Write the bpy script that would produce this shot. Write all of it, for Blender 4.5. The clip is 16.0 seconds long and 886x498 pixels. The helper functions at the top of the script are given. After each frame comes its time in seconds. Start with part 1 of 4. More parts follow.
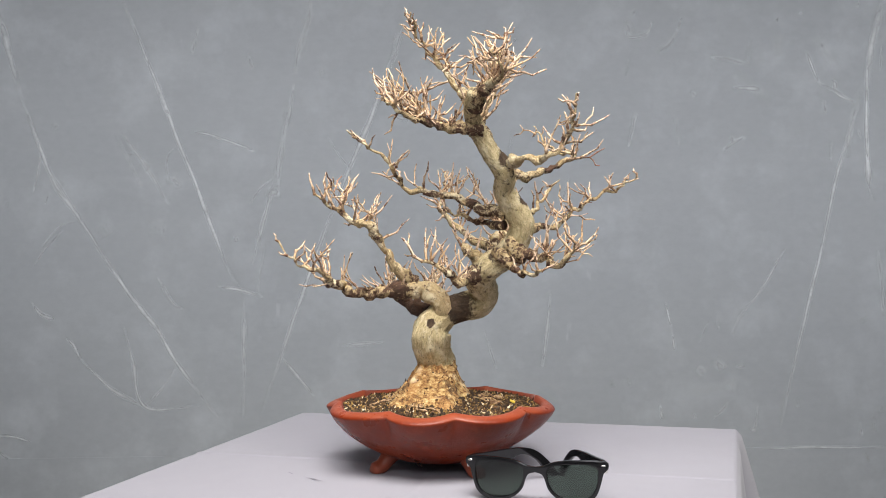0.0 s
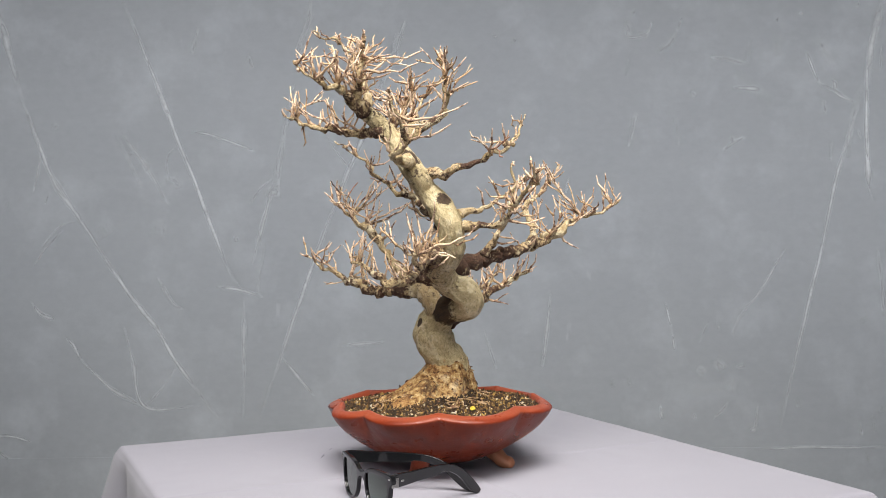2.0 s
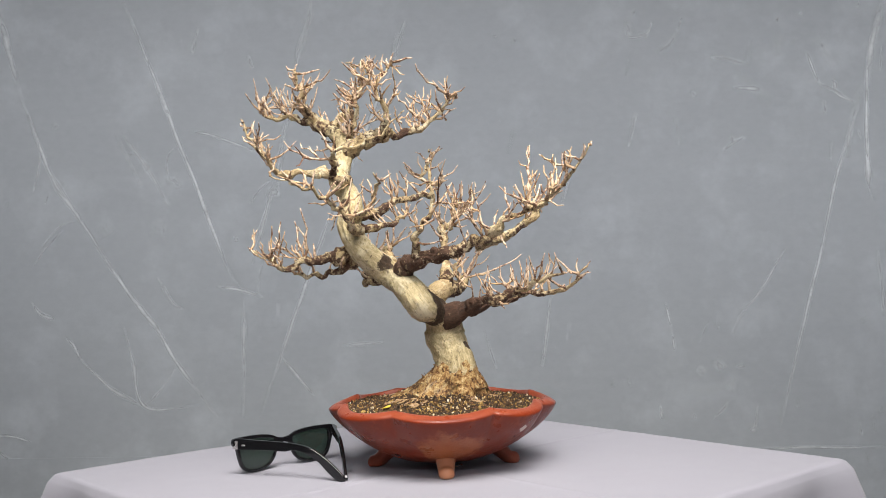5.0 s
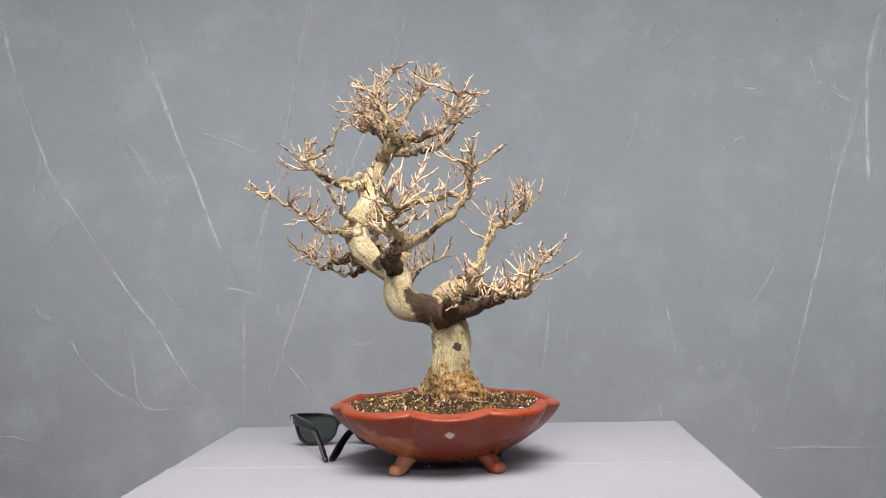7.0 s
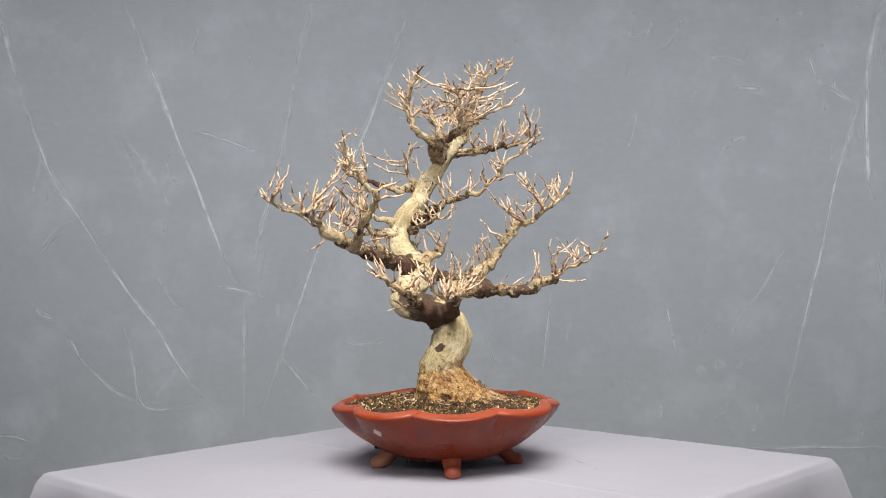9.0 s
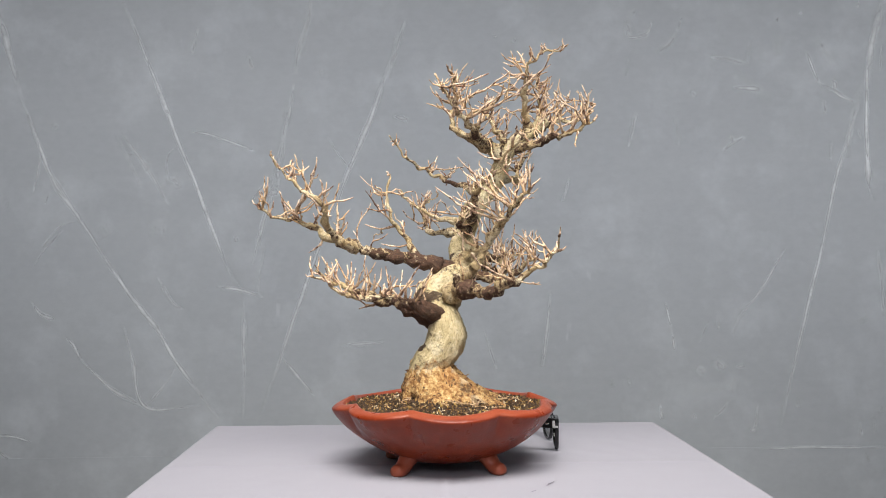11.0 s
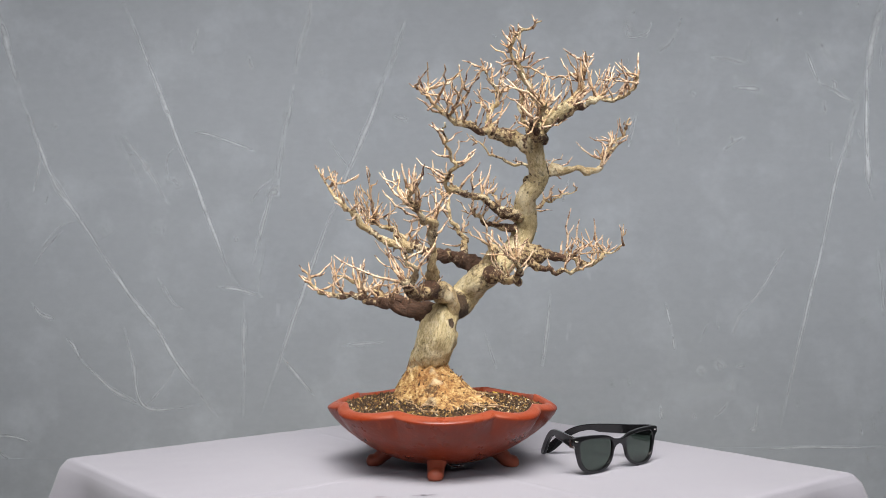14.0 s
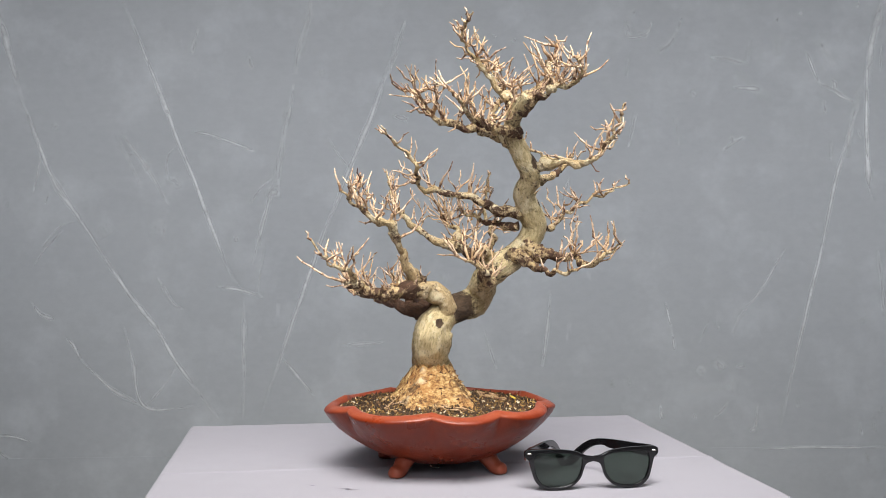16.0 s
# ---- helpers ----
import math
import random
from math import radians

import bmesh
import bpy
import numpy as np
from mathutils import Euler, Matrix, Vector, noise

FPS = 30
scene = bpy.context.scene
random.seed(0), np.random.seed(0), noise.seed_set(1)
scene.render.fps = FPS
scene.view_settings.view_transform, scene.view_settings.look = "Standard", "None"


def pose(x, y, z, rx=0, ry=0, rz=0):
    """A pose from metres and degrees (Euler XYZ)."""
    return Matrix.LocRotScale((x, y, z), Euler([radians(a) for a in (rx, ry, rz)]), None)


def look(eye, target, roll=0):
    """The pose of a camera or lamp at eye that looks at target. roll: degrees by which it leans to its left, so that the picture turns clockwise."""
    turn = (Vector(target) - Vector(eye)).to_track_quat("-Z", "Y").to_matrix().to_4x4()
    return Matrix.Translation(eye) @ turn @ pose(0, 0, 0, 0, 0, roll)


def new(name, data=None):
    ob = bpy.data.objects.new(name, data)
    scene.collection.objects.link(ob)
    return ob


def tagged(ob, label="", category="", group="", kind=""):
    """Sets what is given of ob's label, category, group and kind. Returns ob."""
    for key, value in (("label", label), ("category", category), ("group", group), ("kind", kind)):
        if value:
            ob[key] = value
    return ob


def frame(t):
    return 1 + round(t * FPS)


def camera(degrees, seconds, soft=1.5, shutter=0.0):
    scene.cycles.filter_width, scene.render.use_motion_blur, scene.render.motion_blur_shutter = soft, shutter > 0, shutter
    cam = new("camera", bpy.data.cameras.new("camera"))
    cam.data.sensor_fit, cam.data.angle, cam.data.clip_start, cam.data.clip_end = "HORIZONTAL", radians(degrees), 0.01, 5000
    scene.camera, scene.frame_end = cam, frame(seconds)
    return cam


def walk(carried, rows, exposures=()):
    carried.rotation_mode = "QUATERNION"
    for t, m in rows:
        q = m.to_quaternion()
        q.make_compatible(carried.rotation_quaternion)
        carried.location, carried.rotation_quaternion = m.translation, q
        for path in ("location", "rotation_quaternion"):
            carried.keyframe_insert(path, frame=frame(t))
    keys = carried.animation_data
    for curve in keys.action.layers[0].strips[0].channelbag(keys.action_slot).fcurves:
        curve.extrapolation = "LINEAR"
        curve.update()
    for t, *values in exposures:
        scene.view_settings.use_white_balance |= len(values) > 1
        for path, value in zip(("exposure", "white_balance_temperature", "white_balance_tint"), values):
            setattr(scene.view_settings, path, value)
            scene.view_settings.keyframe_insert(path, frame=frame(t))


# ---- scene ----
import itertools

K = 0.932          # metres per unit of the plan below
LENGTH = 16.0

# ---- camera ----
cam = camera(46.636, LENGTH, soft=0.85)
EYE = Vector((0.0, -1.47, 0.2899)) * K
AIM = EYE + Vector((0.002851, 1.0, 0.01236))
walk(cam, [(0, look(EYE, AIM, -0.858)), (LENGTH, look(EYE, AIM, -0.858))])

# the turn of the table, in degrees, at the given seconds
TURNS = [(0, 0), (0.5, -12.36), (1, -23.81), (1.5, -36.84), (2, -49.89), (2.5, -62.72), (3, -76.14), (3.5, -84.41), (4, -93.98), (4.2, -99.06), (6.3, -157.48), (6.5, -161.37), (7, -167.33), (7.5, -174.52), (8, -184.51), (8.5, -197.35), (9, -207.82), (9.2, -211.81), (11.3, -256.36), (11.5, -258.18), (12, -263.37), (12.5, -272.88), (13, -283.78), (13.5, -294.43), (14, -304.69), (14.5, -314.09), (15, -322.27), (15.5, -329.85), (16, -336.35)]

# ---- world and light ----
world = bpy.data.worlds.new("dim_room")
scene.world = world
world.use_nodes = True
world.node_tree.nodes["Background"].inputs[0].default_value = (0.9, 0.95, 1.0, 1)
world.node_tree.nodes["Background"].inputs[1].default_value = 0.03


def area(name, at, to, w, h, watts, colour, spread=180):
    d = bpy.data.lights.new(name, "AREA")
    d.shape, d.size, d.size_y, d.energy, d.color = "RECTANGLE", w * K, h * K, watts, colour
    d.spread = radians(spread)
    ob = new(name, d)
    ob.matrix_world = look(Vector(at) * K, Vector(to) * K)
    return ob


# unseen soft key added overhead, its spread narrowed to keep off the backdrop
area("overhead_key_light", (0.06, -1.04, 1.84), (0.0, -0.08, 0.08), 1.9, 1.2, 18.0, (1.0, 0.962, 0.912), 59)
# unseen fill added behind the camera, aimed to brighten the backdrop's upper part
area("backdrop_wash_light", (0.50, -2.5, 1.64), (0.60, 1.6, 0.54), 5.4, 0.8, 16.8, (0.945, 0.955, 1.0), 46)


# ---- small builders ----
def mesh_of(name, verts, faces, smooth=True):
    me = bpy.data.meshes.new(name)
    me.from_pydata([tuple(c * K for c in v) for v in verts], [], faces)
    me.update()
    if smooth:
        me.shade_smooth()
    return me


def part(name, me, material, parent=None, label=""):
    ob = new(name, me)
    me.materials.append(material)
    if parent:
        ob.parent = parent
    if label:
        ob["label"] = label
    return ob


def bm_mesh(name, bm, smooth=False):
    me = bpy.data.meshes.new(name)
    bmesh.ops.scale(bm, vec=(K, K, K), verts=bm.verts)
    bmesh.ops.recalc_face_normals(bm, faces=bm.faces)
    bm.to_mesh(me)
    bm.free()
    if smooth:
        me.shade_smooth()
    return me


def box(bm, x0, x1, y0, y1, z0, z1):
    m = Matrix.Translation(((x0 + x1) / 2, (y0 + y1) / 2, (z0 + z1) / 2)) @ Matrix.Diagonal((x1 - x0, y1 - y0, z1 - z0, 1))
    return bmesh.ops.create_cube(bm, size=1, matrix=m)["verts"]


def box_mesh(name, *size):
    bm = bmesh.new()
    box(bm, *size)
    return bm_mesh(name, bm)


def curve_through(pts, step):
    """Points on a smooth line through pts (tuples of any length), about step apart."""
    p = [np.array(q, float) for q in pts]
    p = [2 * p[0] - p[1]] + p + [2 * p[-1] - p[-2]]
    out = []
    for i in range(1, len(p) - 2):
        n = max(2, int(np.linalg.norm((p[i + 1] - p[i])[:3]) / step))
        for k in range(n):
            t = k / n
            out.append(0.5 * (2 * p[i] + (p[i + 1] - p[i - 1]) * t + (2 * p[i - 1] - 5 * p[i] + 4 * p[i + 1] - p[i + 2]) * t * t
                              + (3 * p[i] - p[i - 1] - 3 * p[i + 1] + p[i + 2]) * t ** 3))
    out.append(p[-2])
    return out


# ---- materials ----
def material(name):
    m = bpy.data.materials.new(name)
    m.use_nodes = True
    nt = m.node_tree
    return m, nt, nt.nodes["Principled BSDF"]


def node(nt, kind, **values):
    n = nt.nodes.new(kind)
    for key, value in values.items():
        n.inputs[key.replace("_", " ")].default_value = value
    return n


def ramp(nt, source, stops):
    r = nt.nodes.new("ShaderNodeValToRGB")
    el = r.color_ramp.elements
    while len(el) < len(stops):
        el.new(0.5)
    for e, (at, c) in zip(el, stops):
        e.position, e.color = at, (*c, 1) if len(c) == 3 else c
    nt.links.new(source, r.inputs[0])
    return r.outputs[0]


def grey(v):
    return (v, v, v)


def noise_tex(nt, scale, detail=4, rough=0.55, stretch=None, space="Object"):
    co = nt.nodes.new("ShaderNodeTexCoord")
    n = node(nt, "ShaderNodeTexNoise", Scale=scale, Detail=detail, Roughness=rough)
    if stretch:
        mp = node(nt, "ShaderNodeMapping")
        mp.inputs["Scale"].default_value = stretch
        nt.links.new(co.outputs[space], mp.inputs[0])
        nt.links.new(mp.outputs[0], n.inputs[0])
    else:
        nt.links.new(co.outputs[space], n.inputs[0])
    return n.outputs["Fac"]


def along_tex(nt, scale, detail, rough):
    """Noise drawn out along the wood."""
    at = nt.nodes.new("ShaderNodeAttribute")
    at.attribute_name = "flow"
    n = node(nt, "ShaderNodeTexNoise", Scale=scale, Detail=detail, Roughness=rough)
    nt.links.new(at.outputs["Vector"], n.inputs[0])
    return n.outputs["Fac"]


def mix(nt, fac, a, b, blend="MIX"):
    m = nt.nodes.new("ShaderNodeMix")
    m.data_type, m.blend_type = "RGBA", blend
    for i, v in ((0, fac), (6, a), (7, b)):
        if hasattr(v, "links"):
            nt.links.new(v, m.inputs[i])
        else:
            m.inputs[i].default_value = v if i == 0 else (*v, 1)
    return m.outputs[2]


def calc(nt, op, a, b=0.0, clamp=False):
    m = nt.nodes.new("ShaderNodeMath")
    m.operation, m.use_clamp = op, clamp
    for i, v in ((0, a), (1, b)):
        if hasattr(v, "links"):
            nt.links.new(v, m.inputs[i])
        else:
            m.inputs[i].default_value = v
    return m.outputs[0]


def bump(nt, bsdf, height, strength, distance):
    b = node(nt, "ShaderNodeBump", Strength=strength, Distance=distance)
    nt.links.new(height, b.inputs["Height"])
    nt.links.new(b.outputs[0], bsdf.inputs["Normal"])


def near_spot(nt, centre, radius):
    """1 within radius of a point of the thing, falling to 0 outside, with an uneven edge."""
    co = nt.nodes.new("ShaderNodeTexCoord")
    v = nt.nodes.new("ShaderNodeVectorMath")
    v.operation = "DISTANCE"
    nt.links.new(co.outputs["Object"], v.inputs[0])
    v.inputs[1].default_value = [c * K for c in centre]
    d = calc(nt, "ADD", v.outputs["Value"], calc(nt, "MULTIPLY", calc(nt, "SUBTRACT", noise_tex(nt, 1.1 / radius, 5, 0.7), 0.5), radius * K * 1.8))
    return calc(nt, "SUBTRACT", 1.0, calc(nt, "MULTIPLY", calc(nt, "SUBTRACT", d, radius * K * 0.85), 1 / (radius * K * 0.22)), True)


def plain(name, colour, rough, metal=0.0, vary=0.0, scale=60.0):
    m, nt, b = material(name)
    b.inputs["Roughness"].default_value, b.inputs["Metallic"].default_value = rough, metal
    if vary:
        f = noise_tex(nt, scale)
        nt.links.new(mix(nt, f, [c * (1 - vary) for c in colour], [min(1, c * (1 + vary)) for c in colour]), b.inputs["Base Color"])
        bump(nt, b, f, 0.15, 0.001)
    else:
        b.inputs["Base Color"].default_value = (*colour, 1)
    return m


def wall_material():
    m, nt, b = material("grey_backdrop_paint")
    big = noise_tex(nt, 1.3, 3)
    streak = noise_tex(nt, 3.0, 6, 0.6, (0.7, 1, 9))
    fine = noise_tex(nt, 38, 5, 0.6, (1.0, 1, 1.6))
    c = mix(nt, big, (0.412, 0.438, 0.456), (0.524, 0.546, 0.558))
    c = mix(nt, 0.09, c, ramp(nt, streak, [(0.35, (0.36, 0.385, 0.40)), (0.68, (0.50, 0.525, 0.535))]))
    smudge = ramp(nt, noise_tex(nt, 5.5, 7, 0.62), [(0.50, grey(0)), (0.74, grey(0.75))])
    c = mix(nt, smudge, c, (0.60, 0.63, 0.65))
    nick = ramp(nt, noise_tex(nt, 21, 3, 0.5, (1, 1, 0.35)), [(0.735, grey(0)), (0.80, grey(0.4))])
    c = mix(nt, nick, c, (0.68, 0.70, 0.71))
    nt.links.new(mix(nt, 0.10, c, ramp(nt, fine, [(0.3, grey(0.30)), (0.7, grey(0.62))])), b.inputs["Base Color"])
    b.inputs["Roughness"].default_value = 0.62
    bump(nt, b, fine, 0.10, 0.001)
    return m


def chalk_material():
    m, nt, b = material("chalky_scratch")
    b.inputs["Base Color"].default_value = (0.86, 0.88, 0.88, 1)
    b.inputs["Roughness"].default_value = 0.85
    across = nt.nodes.new("ShaderNodeAttribute")
    across.attribute_name = "cover"
    f = calc(nt, "MULTIPLY", across.outputs["Fac"], ramp(nt, noise_tex(nt, 24, 6, 0.7), [(0.28, grey(0.5)), (0.55, grey(1.0))]), True)
    nt.links.new(f, b.inputs["Alpha"])
    return m


def cloth_material():
    m, nt, b = material("lavender_white_cotton")
    soft = noise_tex(nt, 5, 4)
    weave = noise_tex(nt, 900, 2)
    c = mix(nt, soft, (0.272, 0.266, 0.312), (0.318, 0.311, 0.365))
    nt.links.new(mix(nt, 0.06, c, ramp(nt, weave, [(0.3, grey(0.3)), (0.7, grey(0.9))])), b.inputs["Base Color"])
    b.inputs["Roughness"].default_value = 0.9
    b.inputs["Sheen Weight"].default_value = 0.15
    bump(nt, b, weave, 0.12, 0.0004)
    return m


def pot_material():
    m, nt, b = material("burnished_red_clay")
    big = noise_tex(nt, 16, 4)
    fine = noise_tex(nt, 260, 4, 0.6)
    c = mix(nt, big, (0.135, 0.0140, 0.0030), (0.240, 0.0330, 0.0066))
    # paler, unburnished clay over one foot
    pale = near_spot(nt, (0.098, 0.070, 0.022), 0.050)
    c = mix(nt, calc(nt, "MULTIPLY", pale, 0.70), c, (0.42, 0.14, 0.055))
    dark = ramp(nt, noise_tex(nt, 15, 6, 0.62), [(0.52, grey(0)), (0.70, grey(0.4))])
    c = mix(nt, dark, c, (0.100, 0.0125, 0.006))
    worn = ramp(nt, noise_tex(nt, 70, 6, 0.7, (1, 1, 0.5)), [(0.53, grey(0)), (0.68, grey(0.55))])
    c = mix(nt, worn, c, (0.29, 0.050, 0.016))
    speck = ramp(nt, noise_tex(nt, 330, 2), [(0.74, grey(0)), (0.8, grey(0.6))])
    c = mix(nt, speck, c, (0.09, 0.03, 0.02))
    # paler colour from the lip's height upward
    sep = nt.nodes.new("ShaderNodeSeparateXYZ")
    nt.links.new(nt.nodes.new("ShaderNodeTexCoord").outputs["Object"], sep.inputs[0])
    lip = calc(nt, "MULTIPLY", calc(nt, "SUBTRACT", sep.outputs[2], 0.0862 * K), 330.0, True)
    c = mix(nt, calc(nt, "MULTIPLY", lip, 0.5), c, mix(nt, noise_tex(nt, 90, 5, 0.65), (0.30, 0.062, 0.030), (0.46, 0.130, 0.068)))
    chip = near_spot(nt, (0.022, 0.142, 0.064), 0.0062)
    c = mix(nt, chip, c, (0.62, 0.50, 0.42))
    nt.links.new(c, b.inputs["Base Color"])
    nt.links.new(ramp(nt, noise_tex(nt, 45, 4), [(0.3, grey(0.22)), (0.7, grey(0.52))]), b.inputs["Roughness"])
    b.inputs["Specular IOR Level"].default_value = 0.38
    bump(nt, b, calc(nt, "ADD", fine, noise_tex(nt, 50, 4, 0.6)), 0.3, 0.0016)
    return m


def clay_plain(name, a, c2):
    m, nt, b = material(name)
    nt.links.new(mix(nt, noise_tex(nt, 60, 5), a, c2), b.inputs["Base Color"])
    nt.links.new(ramp(nt, noise_tex(nt, 70, 3), [(0.3, grey(0.30)), (0.7, grey(0.58))]), b.inputs["Roughness"])
    bump(nt, b, noise_tex(nt, 240, 4), 0.15, 0.0006)
    return m


def bark_material(name, pale_a, pale_b, dark_a, dark_b, spots=(), even=0.34, weight=1.0, grit=1.1, patch=58, hard=4.0, crust=None):
    """Smooth pale bark, darker old bark where the surface's tone says so, dark too near the given spots."""
    m, nt, b = material(name)
    at = nt.nodes.new("ShaderNodeAttribute")
    at.attribute_name = "tone"
    grain = along_tex(nt, 300, 7, 0.74)
    blotch = noise_tex(nt, patch, 6, 0.68)
    pale = mix(nt, ramp(nt, grain, [(0.32, grey(0)), (0.68, grey(1))]), pale_a, pale_b)
    moss = ramp(nt, noise_tex(nt, 26, 4), [(0.48, grey(0)), (0.68, grey(0.38))])
    pale = mix(nt, moss, pale, (0.34, 0.255, 0.105))
    bleach = ramp(nt, noise_tex(nt, 42, 6, 0.7), [(0.50, grey(0)), (0.62, grey(0.75))])
    pale = mix(nt, bleach, pale, (0.85, 0.745, 0.51))
    fleck = ramp(nt, noise_tex(nt, 260, 5, 0.7), [(0.57, grey(0)), (0.67, grey(0.6))])
    pale = mix(nt, fleck, pale, (0.24, 0.165, 0.075))
    dark = mix(nt, ramp(nt, grain, [(0.3, grey(0)), (0.7, grey(1))]), dark_a, dark_b)
    f = calc(nt, "ADD", calc(nt, "MULTIPLY", at.outputs["Fac"], weight), calc(nt, "MULTIPLY", calc(nt, "SUBTRACT", blotch, 0.5), 1.9))
    f = calc(nt, "ADD", f, calc(nt, "MULTIPLY", calc(nt, "SUBTRACT", noise_tex(nt, 210, 4, 0.6), 0.5), grit))
    f = calc(nt, "MULTIPLY", calc(nt, "SUBTRACT", f, even), hard, True)
    for c, r in spots:
        f = calc(nt, "MAXIMUM", f, near_spot(nt, c, r))
    c = mix(nt, f, pale, dark)
    crack = ramp(nt, along_tex(nt, 400, 5, 0.7), [(0.32, grey(0.75)), (0.41, grey(0))])
    c = mix(nt, crack, c, (0.10, 0.065, 0.035))
    if crust:
        # rusty crust creeping up from the roots
        flake = ramp(nt, noise_tex(nt, 110, 7, 0.72), [(0.33, (0.06, 0.03, 0.013)), (0.44, (0.26, 0.12, 0.04)), (0.54, (0.54, 0.29, 0.09)), (0.68, (0.76, 0.58, 0.32))])
        c = mix(nt, near_spot(nt, *crust), c, flake)
    nt.links.new(c, b.inputs["Base Color"])
    b.inputs["Roughness"].default_value = 0.72
    h = calc(nt, "ADD", grain, calc(nt, "MULTIPLY", noise_tex(nt, 420, 4, 0.6), 0.5))
    bump(nt, b, h, 0.95, 0.0034)
    return m


def twig_material():
    m, nt, b = material("pale_twig_bark")
    isl = nt.nodes.new("ShaderNodeNewGeometry")
    c = ramp(nt, isl.outputs["Random Per Island"], [(0.0, (0.84, 0.64, 0.41)), (0.25, (0.66, 0.43, 0.22)), (0.50, (0.92, 0.76, 0.55)),
                                                  (0.70, (0.54, 0.28, 0.17)), (0.80, (0.10, 0.046, 0.030)), (0.87, (0.10, 0.046, 0.030)), (0.93, (0.70, 0.46, 0.26)), (1.0, (0.84, 0.64, 0.41))])
    at = nt.nodes.new("ShaderNodeAttribute")
    at.attribute_name = "tone"
    old = ramp(nt, isl.outputs["Random Per Island"], [(0.0, (0.38, 0.22, 0.11)), (0.4, (0.22, 0.108, 0.050)), (0.7, (0.50, 0.34, 0.17)), (1.0, (0.30, 0.165, 0.075))])
    age = calc(nt, "ADD", calc(nt, "MULTIPLY", at.outputs["Fac"], 1.7), calc(nt, "MULTIPLY", calc(nt, "SUBTRACT", noise_tex(nt, 70, 4, 0.6), 0.48), 2.2), True)
    c = mix(nt, age, old, c)
    knots = ramp(nt, noise_tex(nt, 130, 6, 0.7), [(0.505, grey(0)), (0.575, grey(0.9))])
    c = mix(nt, knots, c, (0.13, 0.055, 0.028))
    nt.links.new(c, b.inputs["Base Color"])
    b.inputs["Roughness"].default_value = 0.68
    bump(nt, b, noise_tex(nt, 500, 3), 0.5, 0.001)
    return m


def soil_material(name, stops):
    m, nt, b = material(name)
    isl = nt.nodes.new("ShaderNodeNewGeometry")
    c = ramp(nt, isl.outputs["Random Per Island"], stops)
    nt.links.new(mix(nt, ramp(nt, noise_tex(nt, 700, 3), [(0.35, grey(0)), (0.7, grey(0.5))]), c, (0.09, 0.06, 0.03)), b.inputs["Base Color"])
    b.inputs["Roughness"].default_value = 0.85
    return m


def root_material():
    m, nt, b = material("crusty_root_bark")
    n1 = noise_tex(nt, 130, 8, 0.75)
    c = ramp(nt, n1, [(0.35, (0.026, 0.011, 0.005)), (0.43, (0.18, 0.078, 0.026)), (0.50, (0.42, 0.235, 0.082)), (0.59, (0.64, 0.45, 0.20)), (0.70, (0.84, 0.71, 0.46))])
    c = mix(nt, ramp(nt, noise_tex(nt, 17, 4), [(0.50, grey(0)), (0.66, grey(0.55))]), c, (0.42, 0.19, 0.055))
    c = mix(nt, ramp(nt, noise_tex(nt, 24, 5, 0.65), [(0.55, grey(0)), (0.68, grey(0.55))]), c, (0.84, 0.73, 0.50))
    c = mix(nt, ramp(nt, noise_tex(nt, 31, 6, 0.7), [(0.55, grey(0)), (0.63, grey(0.75))]), c, (0.040, 0.018, 0.009))
    nt.links.new(c, b.inputs["Base Color"])
    b.inputs["Roughness"].default_value = 0.85
    bump(nt, b, n1, 0.9, 0.004)
    return m


def lens_material():
    m, nt, b = material("dark_green_lens_glass")
    b.inputs["Base Color"].default_value = (0.070, 0.100, 0.080, 1)
    b.inputs["Roughness"].default_value = 0.02
    b.inputs["Transmission Weight"].default_value = 1.0
    b.inputs["IOR"].default_value = 1.5
    return m


WALL, CHALK, CLOTH, POT = wall_material(), chalk_material(), cloth_material(), pot_material()
FOOT = clay_plain("red_clay_foot", (0.26, 0.05, 0.024), (0.40, 0.10, 0.05))
FOOT_TAN = clay_plain("tan_clay_foot", (0.44, 0.17, 0.085), (0.56, 0.26, 0.14))
# spots: scars and dark bark; those inside the bend also paint its shade
BARK = bark_material("pale_smooth_bark", (0.42, 0.312, 0.140), (0.88, 0.74, 0.45), (0.026, 0.015, 0.009), (0.120, 0.072, 0.038),
                     (((-0.015, 0.035, 0.172), 0.0075), ((0.112, -0.087, 0.371), 0.0100), ((0.087, -0.124, 0.424), 0.0135), ((-0.0147, -0.0275, 0.2037), 0.0066), ((0.024, 0.022, 0.232), 0.024), ((0.024, -0.016, 0.226), 0.020), ((0.044, 0.022, 0.246), 0.0165), ((0.074, -0.080, 0.299), 0.0115), ((0.078, -0.043, 0.290), 0.0125)), grit=1.7, hard=2.8, crust=((-0.010, 0.015, 0.112), 0.042))
LIMB = bark_material("branch_bark", (0.38, 0.245, 0.105), (0.76, 0.60, 0.355), (0.030, 0.014, 0.008), (0.155, 0.076, 0.042), even=0.16, weight=0.95, grit=1.7, patch=110, hard=3.4)
TWIG, SOIL, ROOT, LENS = twig_material(), soil_material("granular_soil", [(0.0, (0.012, 0.006, 0.003)), (0.50, (0.044, 0.019, 0.007)), (0.69, (0.105, 0.050, 0.015)), (0.79, (0.28, 0.155, 0.036)), (0.88, (0.47, 0.30, 0.085)), (0.93, (0.12, 0.036, 0.014)), (0.965, (0.66, 0.50, 0.28)), (1.0, (0.86, 0.78, 0.62))]), root_material(), lens_material()
